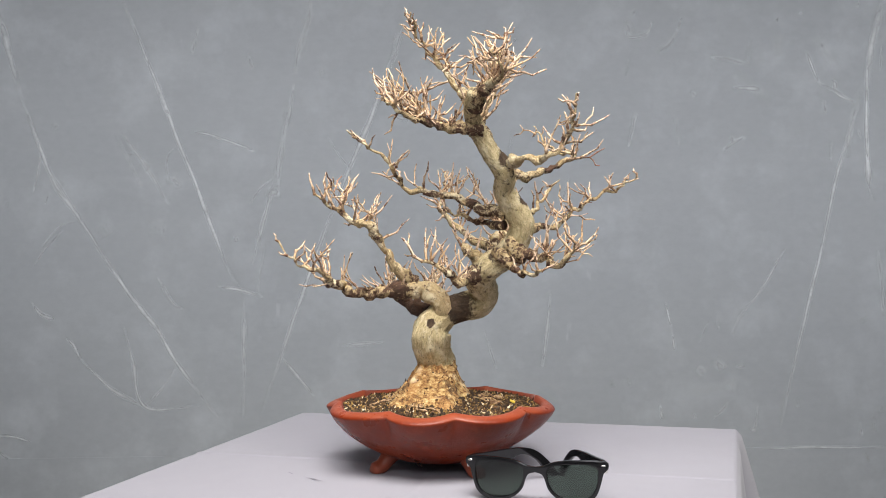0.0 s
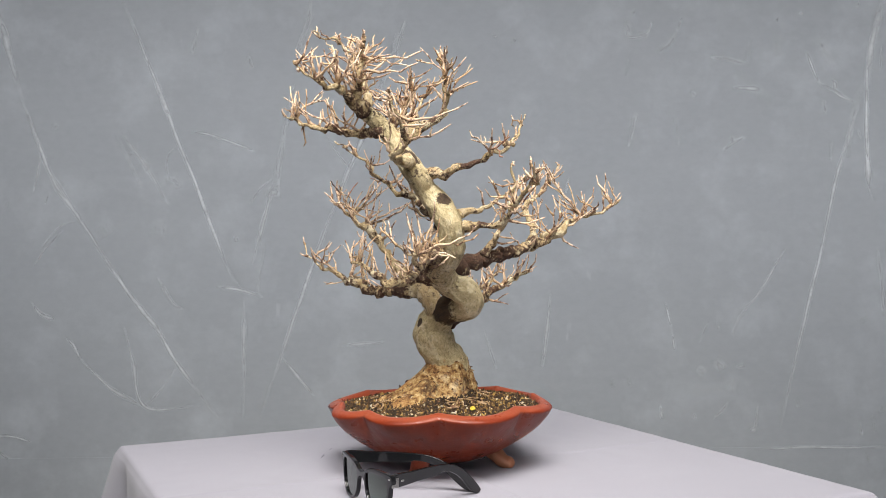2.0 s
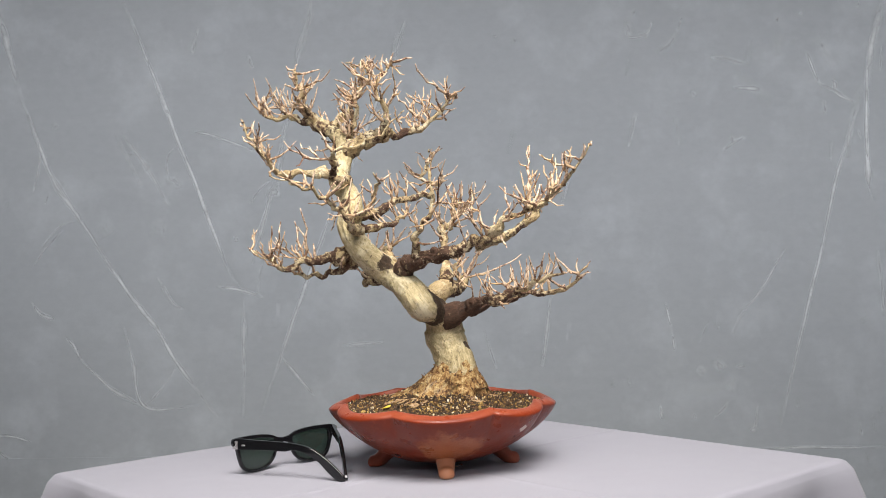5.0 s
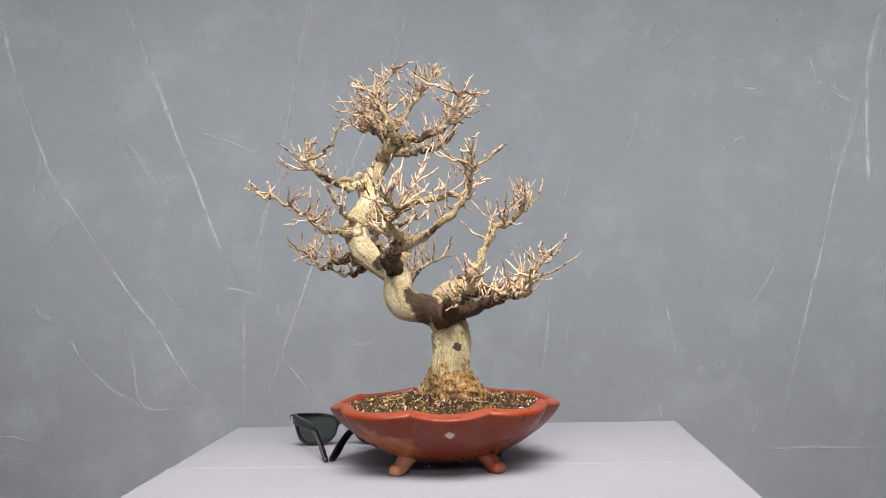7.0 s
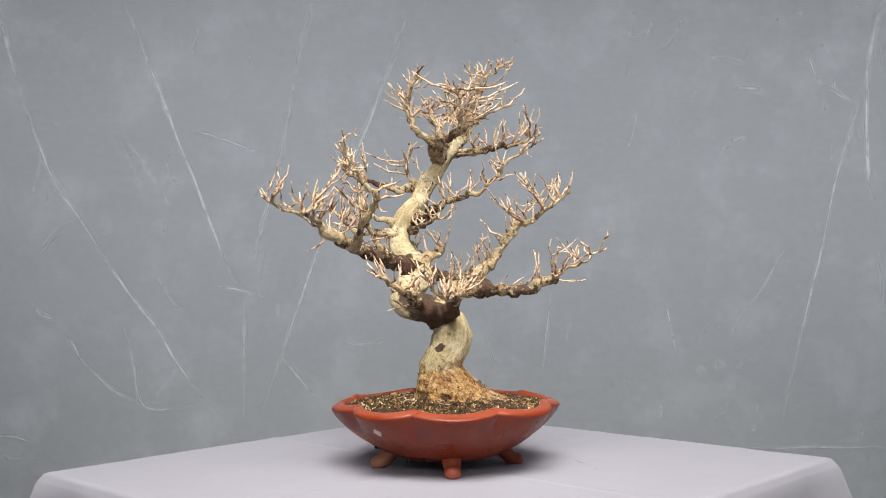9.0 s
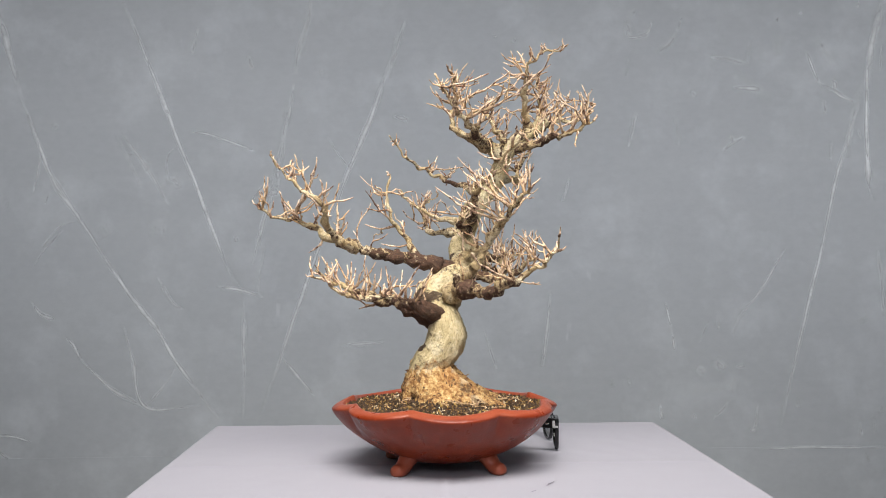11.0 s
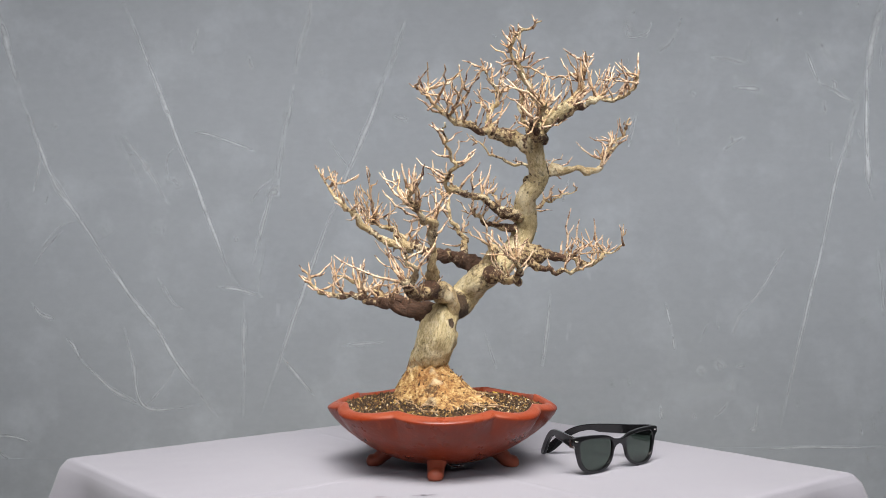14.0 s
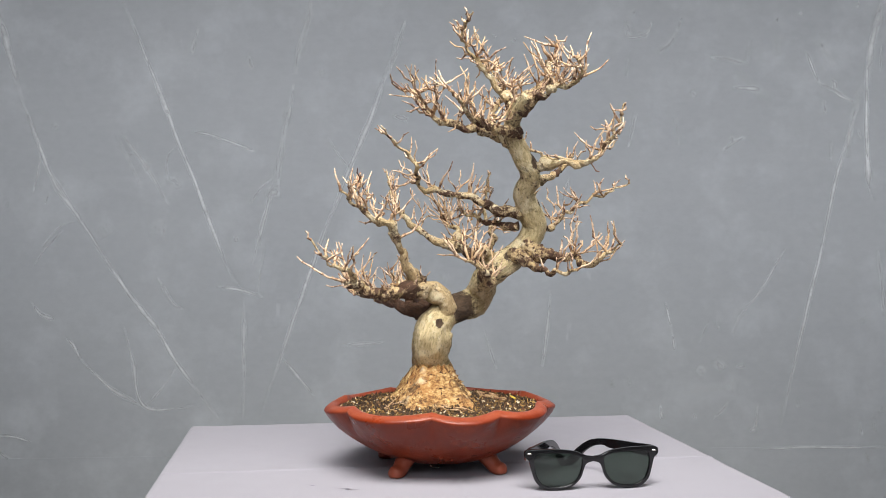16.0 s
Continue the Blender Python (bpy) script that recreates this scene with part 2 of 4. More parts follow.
CRUMB = soil_material("bark_crumbs", [(0.0, (0.025, 0.010, 0.005)), (0.38, (0.13, 0.048, 0.018)), (0.62, (0.36, 0.175, 0.050)), (0.85, (0.60, 0.40, 0.16)), (1.0, (0.78, 0.66, 0.44))])
BLACK = plain("black_acetate", (0.007, 0.007, 0.008), 0.09)
SILVER = plain("silver_metal", (0.72, 0.70, 0.66), 0.25, 1.0)
WOOD = plain("raw_board", (0.30, 0.20, 0.11), 0.6, 0, 0.3, 12)
FLOOR = plain("grey_concrete", (0.24, 0.24, 0.24), 0.75, 0, 0.3, 6)
PLASTER = plain("white_plaster", (0.62, 0.62, 0.63), 0.85, 0, 0.04, 8)
YELLOW = plain("yellow_leaf", (0.75, 0.55, 0.06), 0.6, 0, 0.15, 90)
STAIN = plain("grey_pencil_stain", (0.205, 0.198, 0.228), 0.9)

# ---- the room: a painted backdrop wall; unseen floor, side walls, ceiling added to bounce light ----
BACK, GROUND, TOP = 1.6, -0.80, 2.05
SEAM = -0.277


def room():
    def slab(name, label, mat, *size):
        return tagged(part(name, box_mesh(name, *size), mat), label, "wall" if "wall" in name else name, kind="structure")

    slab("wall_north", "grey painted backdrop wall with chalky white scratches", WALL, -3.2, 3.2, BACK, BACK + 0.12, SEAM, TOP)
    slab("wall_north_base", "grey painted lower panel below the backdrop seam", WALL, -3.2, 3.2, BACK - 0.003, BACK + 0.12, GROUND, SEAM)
    slab("floor", "grey concrete floor", FLOOR, -3.2, 3.2, -3.6, BACK + 0.12, GROUND - 0.1, GROUND)
    slab("ceiling", "unseen white plaster ceiling, added to bounce light", PLASTER, -3.2, 3.2, -3.6, BACK + 0.12, TOP, TOP + 0.1)
    slab("wall_west", "unseen white plaster side wall, added to bounce light", PLASTER, -3.3, -3.2, -3.6, BACK + 0.12, GROUND, TOP)
    slab("wall_east", "unseen white plaster side wall, added to bounce light", PLASTER, 3.2, 3.3, -3.6, BACK + 0.12, GROUND, TOP)
    slab("wall_south", "unseen white plaster wall behind the camera, added to bounce light", PLASTER, -3.2, 3.2, -3.7, -3.6, GROUND, TOP)


room()
SCRATCH_RANDOM = random.Random(5)
SCRATCH_DEPTH = itertools.count()


def scratch(line, width=0.0075, strength=0.8):
    """A chalky scratch on the backdrop along x, z pairs."""
    pts = curve_through([tuple(float(v) for v in p.split(",")) for p in line.split(";")], 0.012)
    n = len(pts)
    verts, faces, cover = [], [], []
    ph = SCRATCH_RANDOM.uniform(0, 60)
    y = BACK - (0.0036 if min(p[1] for p in pts) < SEAM + 0.02 else 0.0005) - 0.00001 * next(SCRATCH_DEPTH)
    for i, p in enumerate(pts):
        q = pts[min(i + 1, n - 1)] - pts[max(i - 1, 0)]
        q = q / (np.linalg.norm(q) + 1e-9)
        w = 1.15 * width * (0.55 + 0.7 * noise.noise((ph, i * 0.12, 0.0)) ** 2 * 2)
        off = 0.0018 * noise.noise((ph + 9, i * 0.2, 0.0))
        fade = 1.4 * min(1.0, (i + 0.3) / (0.22 * n + 1), (n - i) / (0.22 * n + 1)) * strength
        fade *= 0.75 + 0.6 * noise.noise((ph + 30, i * 0.07, 0.0))
        for k in (-1, -0.45, 0.0, 0.45, 1):
            verts.append((p[0] - q[1] * (w * 1.5 * k + off), y, p[1] + q[0] * (w * 1.5 * k + off)))
            cover.append(min(0.95, max(0.0, fade * (1 - abs(k)) ** 0.8)))
        if i:
            for k in range(4):
                a = (i - 1) * 5 + k
                faces.append((a, a + 1, a + 6, a + 5))
    me = mesh_of("scratch", verts, faces)
    me.attributes.new("cover", "FLOAT", "POINT").data.foreach_set("value", cover)
    ob = part("scratch", me, CHALK, bpy.data.objects["wall_north"])
    return ob


scratch("-1.251,0.821;-1.226,0.75;-1.185,0.633;-1.161,0.57;-1.139,0.529;-1.071,0.428;-0.945,0.231;-0.847,0.101;-0.785,-0.006;-0.665,-0.171", 0.0075, 0.95)
scratch("-1.314,1.068;-1.251,0.821", 0.007, 0.6)
scratch("-0.942,1.097;-0.885,0.952;-0.839,0.832;-0.806,0.744;-0.778,0.664;-0.729,0.54;-0.666,0.363;-0.633,0.28;-0.59,0.202", 0.008, 0.85)
scratch("-0.671,0.227;-0.598,0.215;-0.531,0.191", 0.007, 0.8)
scratch("-0.589,0.195;-0.589,0.001;-0.593,-0.167", 0.006, 0.4)
scratch("-0.488,0.54;-0.532,0.405;-0.56,0.292", 0.007, 0.4)
scratch("-0.093,1.008;-0.142,0.89;-0.195,0.738;-0.261,0.587;-0.369,0.318;-0.448,0.1;-0.544,-0.167", 0.009, 0.6)
scratch("-0.475,0.013;-0.425,-0.052;-0.383,-0.103", 0.006, 0.6)
scratch("-0.947,0.69;-0.881,0.596;-0.806,0.468", 0.007, 0.7)
scratch("-0.744,0.692;-0.677,0.678;-0.551,0.63", 0.006, 0.8)
scratch("-0.376,1.089;-0.385,1.012;-0.412,0.945;-0.426,0.86", 0.010, 0.4)
scratch("-0.712,1.003;-0.733,0.924", 0.006, 0.6)
scratch("-1.219,0.188;-1.197,0.154;-1.155,0.135", 0.006, 0.8)
scratch("-1.122,0.082;-1.097,0.06;-1.077,0.014", 0.006, 0.9)
scratch("-1.077,0.014;-0.981,-0.077;-0.884,-0.129", 0.006, 0.5)
scratch("-0.945,0.111;-0.921,0.006;-0.884,-0.129;-0.712,-0.126", 0.006, 0.6)
scratch("-0.785,-0.006;-0.838,-0.079;-0.884,-0.129", 0.006, 0.5)
scratch("-0.842,0.255;-0.801,0.181;-0.768,0.159", 0.007, 0.7)
scratch("0.571,0.999;0.575,0.954;0.63,0.964;0.644,0.998", 0.006, 0.8)
scratch("1.107,0.906;1.139,0.812", 0.006, 0.8)
scratch("1.186,0.82;1.194,0.777;1.244,0.751", 0.005, 0.8)
scratch("1.339,1.064;1.298,0.903;1.286,0.819;1.283,0.632;1.287,0.496;1.298,0.454", 0.007, 0.9)
scratch("1.281,0.824;1.241,0.685;1.193,0.539;1.141,0.313;1.095,0.138;1.046,-0.057;1.005,-0.223", 0.008, 0.65)
scratch("1.033,0.314;0.954,0.189;0.894,0.114;0.871,0.06", 0.006, 0.65)
scratch("0.881,0.799;0.965,0.793", 0.008, 0.7)
scratch("0.67,0.159;0.685,0.092", 0.006, 0.7)
scratch("0.69,0.066;0.696,0.016", 0.006, 0.7)
scratch("0.329,0.198;0.316,0.089;0.3,-0.029", 0.007, 0.5)
scratch("0.125,0.092;0.146,0.024;0.165,-0.035", 0.006, 0.5)
scratch("1.308,0.31;1.318,0.209;1.323,0.107", 0.008, 0.5)
scratch("-0.306,0.044;-0.238,0.048;-0.171,0.054", 0.008, 0.4)
scratch("-1.327,-0.206;-1.268,-0.215;-1.226,-0.229", 0.006, 0.7)
scratch("-1.327,-0.248;-1.294,-0.277", 0.006, 0.6)
scratch("-0.334,0.673;-0.298,0.613;-0.261,0.57", 0.006, 0.5)
scratch("-0.136,0.729;-0.09,0.715", 0.01, 0.5)
scratch("-1.185,0.633;-1.21,0.517", 0.005, 0.5)
scratch("-0.964,0.69;-0.89,0.529", 0.009, 0.3)
scratch("-1.212,0.297;-1.178,0.347;-1.127,0.397", 0.005, 0.5)
scratch("0.592,0.727;0.568,0.626", 0.008, 0.4)
scratch("0.815,0.893;0.891,0.872", 0.006, 0.5)
scratch("-0.521,0.354;-0.548,0.203", 0.005, 0.3)
scratch("-0.124,0.975;-0.143,0.839", 0.006, 0.3)
# nicks, rubbed smudges and the seam's pale edge
scratch("-1.186,0.630;-1.198,0.566;-1.209,0.532", 0.005, 0.5)
scratch("-1.167,0.580;-1.139,0.527;-1.114,0.493", 0.005, 0.6)
scratch("-1.151,0.546;-1.130,0.525", 0.022, 0.35)
scratch("-0.889,0.603;-0.865,0.583", 0.022, 0.5)
scratch("-0.877,0.595;-0.872,0.572", 0.012, 0.5)
scratch("-0.790,0.643;-0.807,0.620;-0.813,0.590;-0.806,0.545", 0.005, 0.55)
scratch("-0.818,0.541;-0.791,0.546;-0.775,0.520", 0.012, 0.5)
scratch("-0.876,0.399;-0.849,0.402;-0.823,0.398", 0.03, 0.28)
scratch("-0.823,0.409;-0.823,0.379", 0.006, 0.35)
scratch("-0.496,0.544;-0.536,0.514;-0.566,0.473", 0.005, 0.55)
scratch("-0.525,0.498;-0.475,0.507", 0.016, 0.45)
scratch("-0.611,0.376;-0.607,0.359", 0.010, 0.6)
scratch("-1.086,0.425;-1.128,0.414;-1.162,0.384;-1.188,0.347", 0.005, 0.4)
scratch("-1.164,0.512;-1.176,0.482", 0.005, 0.45)
scratch("-1.155,0.712;-1.136,0.710", 0.010, 0.4)
scratch("-1.296,0.480;-1.285,0.477", 0.012, 0.4)
scratch("-1.011,0.416;-0.989,0.382", 0.03, 0.18)
scratch("-0.442,0.781;-0.470,0.646;-0.494,0.533", 0.008, 0.5)
scratch("-0.494,0.533;-0.522,0.428;-0.542,0.345", 0.007, 0.6)
scratch("-1.226,0.751;-1.186,0.630", 0.008, 0.5)
scratch("-0.819,0.760;-0.804,0.745", 0.008, 0.6)
scratch("-0.933,0.626;-0.903,0.622", 0.006, 0.4)
scratch("0.722,0.974;0.733,1.011", 0.006, 0.55)
scratch("0.722,0.971;0.696,0.931;0.658,0.906", 0.008, 0.3)
scratch("0.577,0.892;0.565,0.837", 0.006, 0.45)
scratch("0.817,0.892;0.869,0.884;0.935,0.865", 0.010, 0.32)
scratch("0.940,0.950;0.931,0.865", 0.008, 0.28)
scratch("0.758,0.793;0.772,0.773", 0.009, 0.5)
scratch("0.849,0.609;0.879,0.631;0.916,0.648", 0.006, 0.5)
scratch("0.879,0.658;0.880,0.632", 0.008, 0.5)
scratch("1.186,0.820;1.191,0.791", 0.008, 0.65)
scratch("1.137,0.817;1.152,0.802;1.185,0.789;1.232,0.760", 0.007, 0.45)
scratch("0.710,0.716;0.718,0.627", 0.009, 0.22)
scratch("1.178,0.635;1.173,0.576", 0.007, 0.45)
scratch("1.156,0.761;1.160,0.717", 0.008, 0.4)
scratch("1.285,0.811;1.281,0.671;1.284,0.575", 0.006, 0.9)
scratch("1.268,0.797;1.242,0.701;1.218,0.583", 0.014, 0.38)
scratch("1.340,1.055;1.306,0.937;1.285,0.811", 0.016, 0.55)
scratch("1.332,0.922;1.327,0.840", 0.006, 0.45)
scratch("1.136,0.954;1.186,0.854", 0.018, 0.2)
scratch("1.255,0.671;1.265,0.638", 0.006, 0.5)
scratch("0.586,1.030;0.594,1.026", 0.012, 0.6)
scratch("0.568,1.014;0.578,0.955", 0.012, 0.35)
scratch("0.596,0.962;0.633,0.958", 0.014, 0.3)
scratch("1.018,0.956;1.018,0.889", 0.018, 0.2)
scratch("1.090,1.025;1.093,1.013", 0.007, 0.5)
scratch("1.015,1.001;1.024,0.999", 0.008, 0.5)
scratch("1.260,1.043;1.268,1.041", 0.009, 0.55)
scratch("0.890,0.817;0.897,0.839;0.999,0.749", 0.02, 0.16)
scratch("0.825,0.104;0.829,0.076", 0.006, 0.5)
scratch("0.799,0.100;0.772,0.041", 0.005, 0.35)
scratch("0.815,-0.010;0.840,-0.046", 0.020, 0.55)
scratch("0.763,-0.035;0.781,-0.057", 0.018, 0.45)
scratch("0.877,-0.037;0.903,-0.034", 0.009, 0.75)
scratch("0.857,-0.136;0.832,-0.168;0.808,-0.188", 0.006, 0.4)
scratch("0.722,-0.104;0.799,-0.100;0.884,-0.098", 0.022, 0.2)
scratch("0.651,-0.146;0.654,-0.190", 0.007, 0.5)
scratch("0.750,-0.171;0.752,-0.191", 0.008, 0.55)
scratch("0.942,-0.150;0.937,-0.181;0.932,-0.219", 0.006, 0.4)
scratch("0.913,-0.227;0.934,-0.224", 0.010, 0.7)
scratch("1.058,-0.135;1.062,-0.162", 0.009, 0.35)
scratch("1.246,-0.208;1.250,-0.246", 0.007, 0.35)
scratch("1.287,-0.186;1.290,-0.239", 0.009, 0.35)
scratch("1.306,-0.161;1.310,-0.181", 0.010, 0.4)
scratch("0.851,-0.083;0.873,-0.090", 0.016, 0.4)
scratch("0.921,-0.284;1.053,-0.279;1.171,-0.280;1.321,-0.285", 0.005, 0.55)
scratch("1.260,0.105;1.267,0.090", 0.016, 0.4)
scratch("1.259,-0.296;1.270,-0.326", 0.007, 0.3)
scratch("0.556,-0.065;0.560,-0.087", 0.007, 0.35)
scratch("0.505,-0.068;0.508,-0.094", 0.009, 0.25)
scratch("-0.378,1.039;-0.398,0.968;-0.412,0.911", 0.014, 0.5)
scratch("-0.094,1.013;-0.136,0.878", 0.009, 0.4)
scratch("-0.429,0.832;-0.440,0.761;-0.452,0.704", 0.007, 0.4)
scratch("-0.455,0.683;-0.485,0.520", 0.009, 0.4)
scratch("0.226,0.954;0.235,0.946", 0.010, 0.5)
scratch("0.390,0.535;0.367,0.464", 0.007, 0.4)
scratch("-0.346,0.871;-0.342,0.854", 0.010, 0.5)
scratch("-0.566,0.920;-0.552,0.877", 0.01, 0.4)
scratch("0.169,0.959;0.176,0.966", 0.009, 0.5)
scratch("0.228,0.680;0.206,0.609", 0.009, 0.2)


# ---- the table and its cloth ----
TILT_IN_PLAN = radians(-16.2)
MID = (0.004, 0.000)
HALF = 0.398


def table_point(u, v):
    c, s = math.cos(TILT_IN_PLAN), math.sin(TILT_IN_PLAN)
    return MID[0] + c * u - s * v, MID[1] + s * u + c * v


def table():
    root = new("table")
    tagged(root, "plain square table wholly covered by a cloth", "table")
    bm = bmesh.new()
    box(bm, -HALF + 0.012, HALF - 0.012, -HALF + 0.012, HALF - 0.012, -0.030, -0.006)
    bmesh.ops.rotate(bm, verts=bm.verts, matrix=Matrix.Rotation(TILT_IN_PLAN, 3, "Z"))
    bmesh.ops.translate(bm, verts=bm.verts, vec=(*MID, 0))
    part("tabletop", bm_mesh("tabletop", bm), WOOD, root)
    for sx in (-1, 1):
        for sy in (-1, 1):
            bm = bmesh.new()
            box(bm, sx * 0.33 - 0.02, sx * 0.33 + 0.02, sy * 0.33 - 0.02, sy * 0.33 + 0.02, GROUND, -0.030)
            bmesh.ops.rotate(bm, verts=bm.verts, matrix=Matrix.Rotation(TILT_IN_PLAN, 3, "Z"))
            bmesh.ops.translate(bm, verts=bm.verts, vec=(*MID, 0))
            part("leg", bm_mesh("leg", bm), WOOD, root)
    return root


def tablecloth():
    n, verts, faces = 200, [], []
    for j in range(n + 1):
        for i in range(n + 1):
            u, v = (2 * i / n - 1) * HALF, (2 * j / n - 1) * HALF
            z = 0.0002 + 0.0006 * noise.noise((u * 9, v * 9, 1.0)) + 0.0004 * noise.noise((u * 30, v * 30, 4.0))
            # ironed creases along and across the middle
            z += 0.0023 * math.exp(-((v + 0.004 * noise.noise((u * 6, 0, 2)) ) / 0.0035) ** 2) * (0.7 + 0.5 * noise.noise((u * 4, 7, 0)))
            z += 0.0009 * math.exp(-((u - 0.004) / 0.0035) ** 2)
            edge = min(HALF - abs(u), HALF - abs(v))
            z -= 0.0025 * max(0.0, 1 - edge / 0.009) ** 2
            x, y = table_point(u, v)
            verts.append((x, y, z))
        if j:
            for i in range(n):
                a = (j - 1) * (n + 1) + i
                faces.append((a, a + 1, a + n + 2, a + n + 1))
    ring = [i for i in range(n)] + [n + (n + 1) * j for j in range(n)] + [(n + 1) * (n + 1) - 1 - i for i in range(n)] + [(n + 1) * (n - j) for j in range(n)]
    m, last = len(ring), ring
    for k in range(1, 34):
        drop = 0.003 * k if k < 5 else 0.012 + 0.016 * (k - 4)
        now = []
        for q, a in enumerate(ring):
            side, s = q // n, (q % n) / n
            u, v = (((2 * s - 1) * HALF, -HALF), (HALF, (2 * s - 1) * HALF), ((1 - 2 * s) * HALF, HALF), (-HALF, (1 - 2 * s) * HALF))[side]
            d = min(s, 1 - s) * 2 * HALF
            depth = min(1.0, drop / 0.25)
            corner = math.exp(-(d / 0.055) ** 2)
            wave = 0.007 * math.sin(s * 23 + side * 2.1) + 0.005 * math.sin(s * 41 + side)
            out = 0.005 * min(1.0, k / 4) + depth * (0.018 + 0.050 * corner - 0.035 * math.exp(-((d - 0.095) / 0.035) ** 2) + wave)
            if side % 2 == 0:
                v += math.copysign(out, v)
                u += math.copysign(out * corner, u)
            else:
                u += math.copysign(out, u)
                v += math.copysign(out * corner, v)
            x, y = table_point(u, v)
            now.append(len(verts))
            verts.append((x, y, -0.0023 - drop))
        for q in range(m):
            faces.append((last[q], now[q], now[(q + 1) % m], last[(q + 1) % m]))
        last = now
    ob = part("tablecloth", mesh_of("tablecloth", verts, faces), CLOTH)
    # faint grey pencil-like stains
    for x0, y0, x1, y1, w in ((-0.216, -0.044, -0.205, -0.057, 0.0011), (-0.188, -0.077, -0.159, -0.103, 0.0013), (-0.176, -0.086, -0.170, -0.091, 0.0020)):
        a, b = Vector((x0, y0, 0.0014)), Vector((x1, y1, 0.0014))
        s = Vector((y0 - y1, x1 - x0, 0)).normalized() * w
        ring = [a, a.lerp(b, 0.3) + s, a.lerp(b, 0.75) + s * 0.7, b, a.lerp(b, 0.7) - s, a.lerp(b, 0.35) - s * 0.6]
        part("stain", mesh_of("stain", [tuple(q) for q in ring], [tuple(range(6))]), STAIN, ob, "faint grey stain")
    return tagged(ob, "pale lavender-white cotton tablecloth with ironed creases over a square table", "tablecloth")


# ---- the pot ----
NOTCHES = (6, 59, 100, 144, 190, 242, 278, 320, 366)
FEET = (34, 122, -151, -59)
POT_MID = (-0.005, -0.002)


def notch(a, power=0.75):
    """1 at a notch of the rim, 0 at the middle of a lobe; the lobes are uneven."""
    a = (math.degrees(a) - NOTCHES[0]) % 360 + NOTCHES[0]
    for lo, hi in zip(NOTCHES, NOTCHES[1:]):
        if a <= hi:
            return 1 - abs(math.sin(math.pi * (a - lo) / (hi - lo))) ** power
    return 1.0


def pot():
    root = new("bonsai_pot")
    tagged(root, "shallow red-brown clay bonsai pot with a scalloped eight-lobed rim", "pot")
    n = 256
    # rings from the underside up the outer wall, over the lip and down inside: radius, height, how deep the notches are, lift at the notch
    prof = [(0.0, 0.0125, 0, 0), (0.035, 0.0125, 0, 0), (0.054, 0.013, 0, 0), (0.064, 0.0148, 0, 0), (0.078, 0.0200, 0.03, 0), (0.094, 0.0270, 0.06, 0), (0.1095, 0.0355, 0.14, 0),
            (0.1230, 0.0440, 0.28, 0), (0.1350, 0.0525, 0.46, 0), (0.1455, 0.0612, 0.68, 0.2), (0.1535, 0.0695, 0.88, 0.55), (0.1590, 0.0765, 1.0, 0.9), (0.1618, 0.0812, 1.0, 1), (0.1630, 0.0836, 1.0, 1),
            (0.1622, 0.0852, 1.0, 1), (0.1585, 0.0880, 1.0, 1), (0.1535, 0.0905, 0.95, 1), (0.1490, 0.0914, 0.85, 0.9), (0.1462, 0.0904, 0.80, 0.8), (0.1440, 0.0860, 0.75, 0.3), (0.138, 0.070, 0.7, 0)]
    verts, faces = [], []
    for r, z, deep, lift in prof:
        for i in range(n):
            a = 2 * math.pi * i / n
            k = notch(a, 0.75 + 1.3 * (1 - deep))
            rr = r * (1 - 0.085 * deep * k) * (1 + 0.012 * math.cos(2 * a + 0.4)) + 0.0008 * noise.noise((math.cos(a) * 3, math.sin(a) * 3, z * 20))
            verts.append((rr * math.cos(a) + POT_MID[0], rr * math.sin(a) + POT_MID[1], z + 0.0062 * lift * k + lift * 0.0010 * noise.noise((math.cos(a) * 2, math.sin(a) * 2, 5))))
    for j in range(len(prof) - 1):
        for i in range(n):
            faces.append((j * n + i, j * n + (i + 1) % n, (j + 1) * n + (i + 1) % n, (j + 1) * n + i))
    part("bowl", mesh_of("bowl", verts, faces), POT, root)
    for a in FEET:
        pts = curve_through([(0.066, 0, 0.036, 0.0160), (0.075, 0, 0.026, 0.0132), (0.0840, 0, 0.0165, 0.0108), (0.0920, 0, 0.0090, 0.0098), (0.0990, 0, 0.0066, 0.0096), (0.1050, 0, 0.0062, 0.0082), (0.1085, 0, 0.0062, 0.003)], 0.003)
        v, f = tube(pts, 20, lump=0.05, seed=a)
        ca, sa = math.cos(radians(a)), math.sin(radians(a))
        v = [(ca * x - sa * y * 1.15 + POT_MID[0], sa * x + ca * y * 1.15 + POT_MID[1], max(z, 0.0004)) for x, y, z in v]
        tan = a == FEET[0]
        part("foot", mesh_of("foot", v, f), FOOT_TAN if tan else FOOT, root, "paler tan clay foot" if tan else "")
    # ends of the wire that ties the tree in, below the drain holes
    for turn in (-125, 53):
        ca, sa = math.cos(radians(turn)), math.sin(radians(turn))
        line = [(0.046, -0.012, 0.0135), (0.050, -0.008, 0.0085), (0.054, 0.000, 0.0070), (0.058, 0.004, 0.0105), (0.060, 0.006, 0.0080)]
        v, f = tube(curve_through([(ca * x - sa * y, sa * x + ca * y, z, 0.0011) for x, y, z in line], 0.002), 8)
        part("tie_wire", mesh_of("tie_wire", v, f), SILVER, root, "bent silver tie wire")
    return root


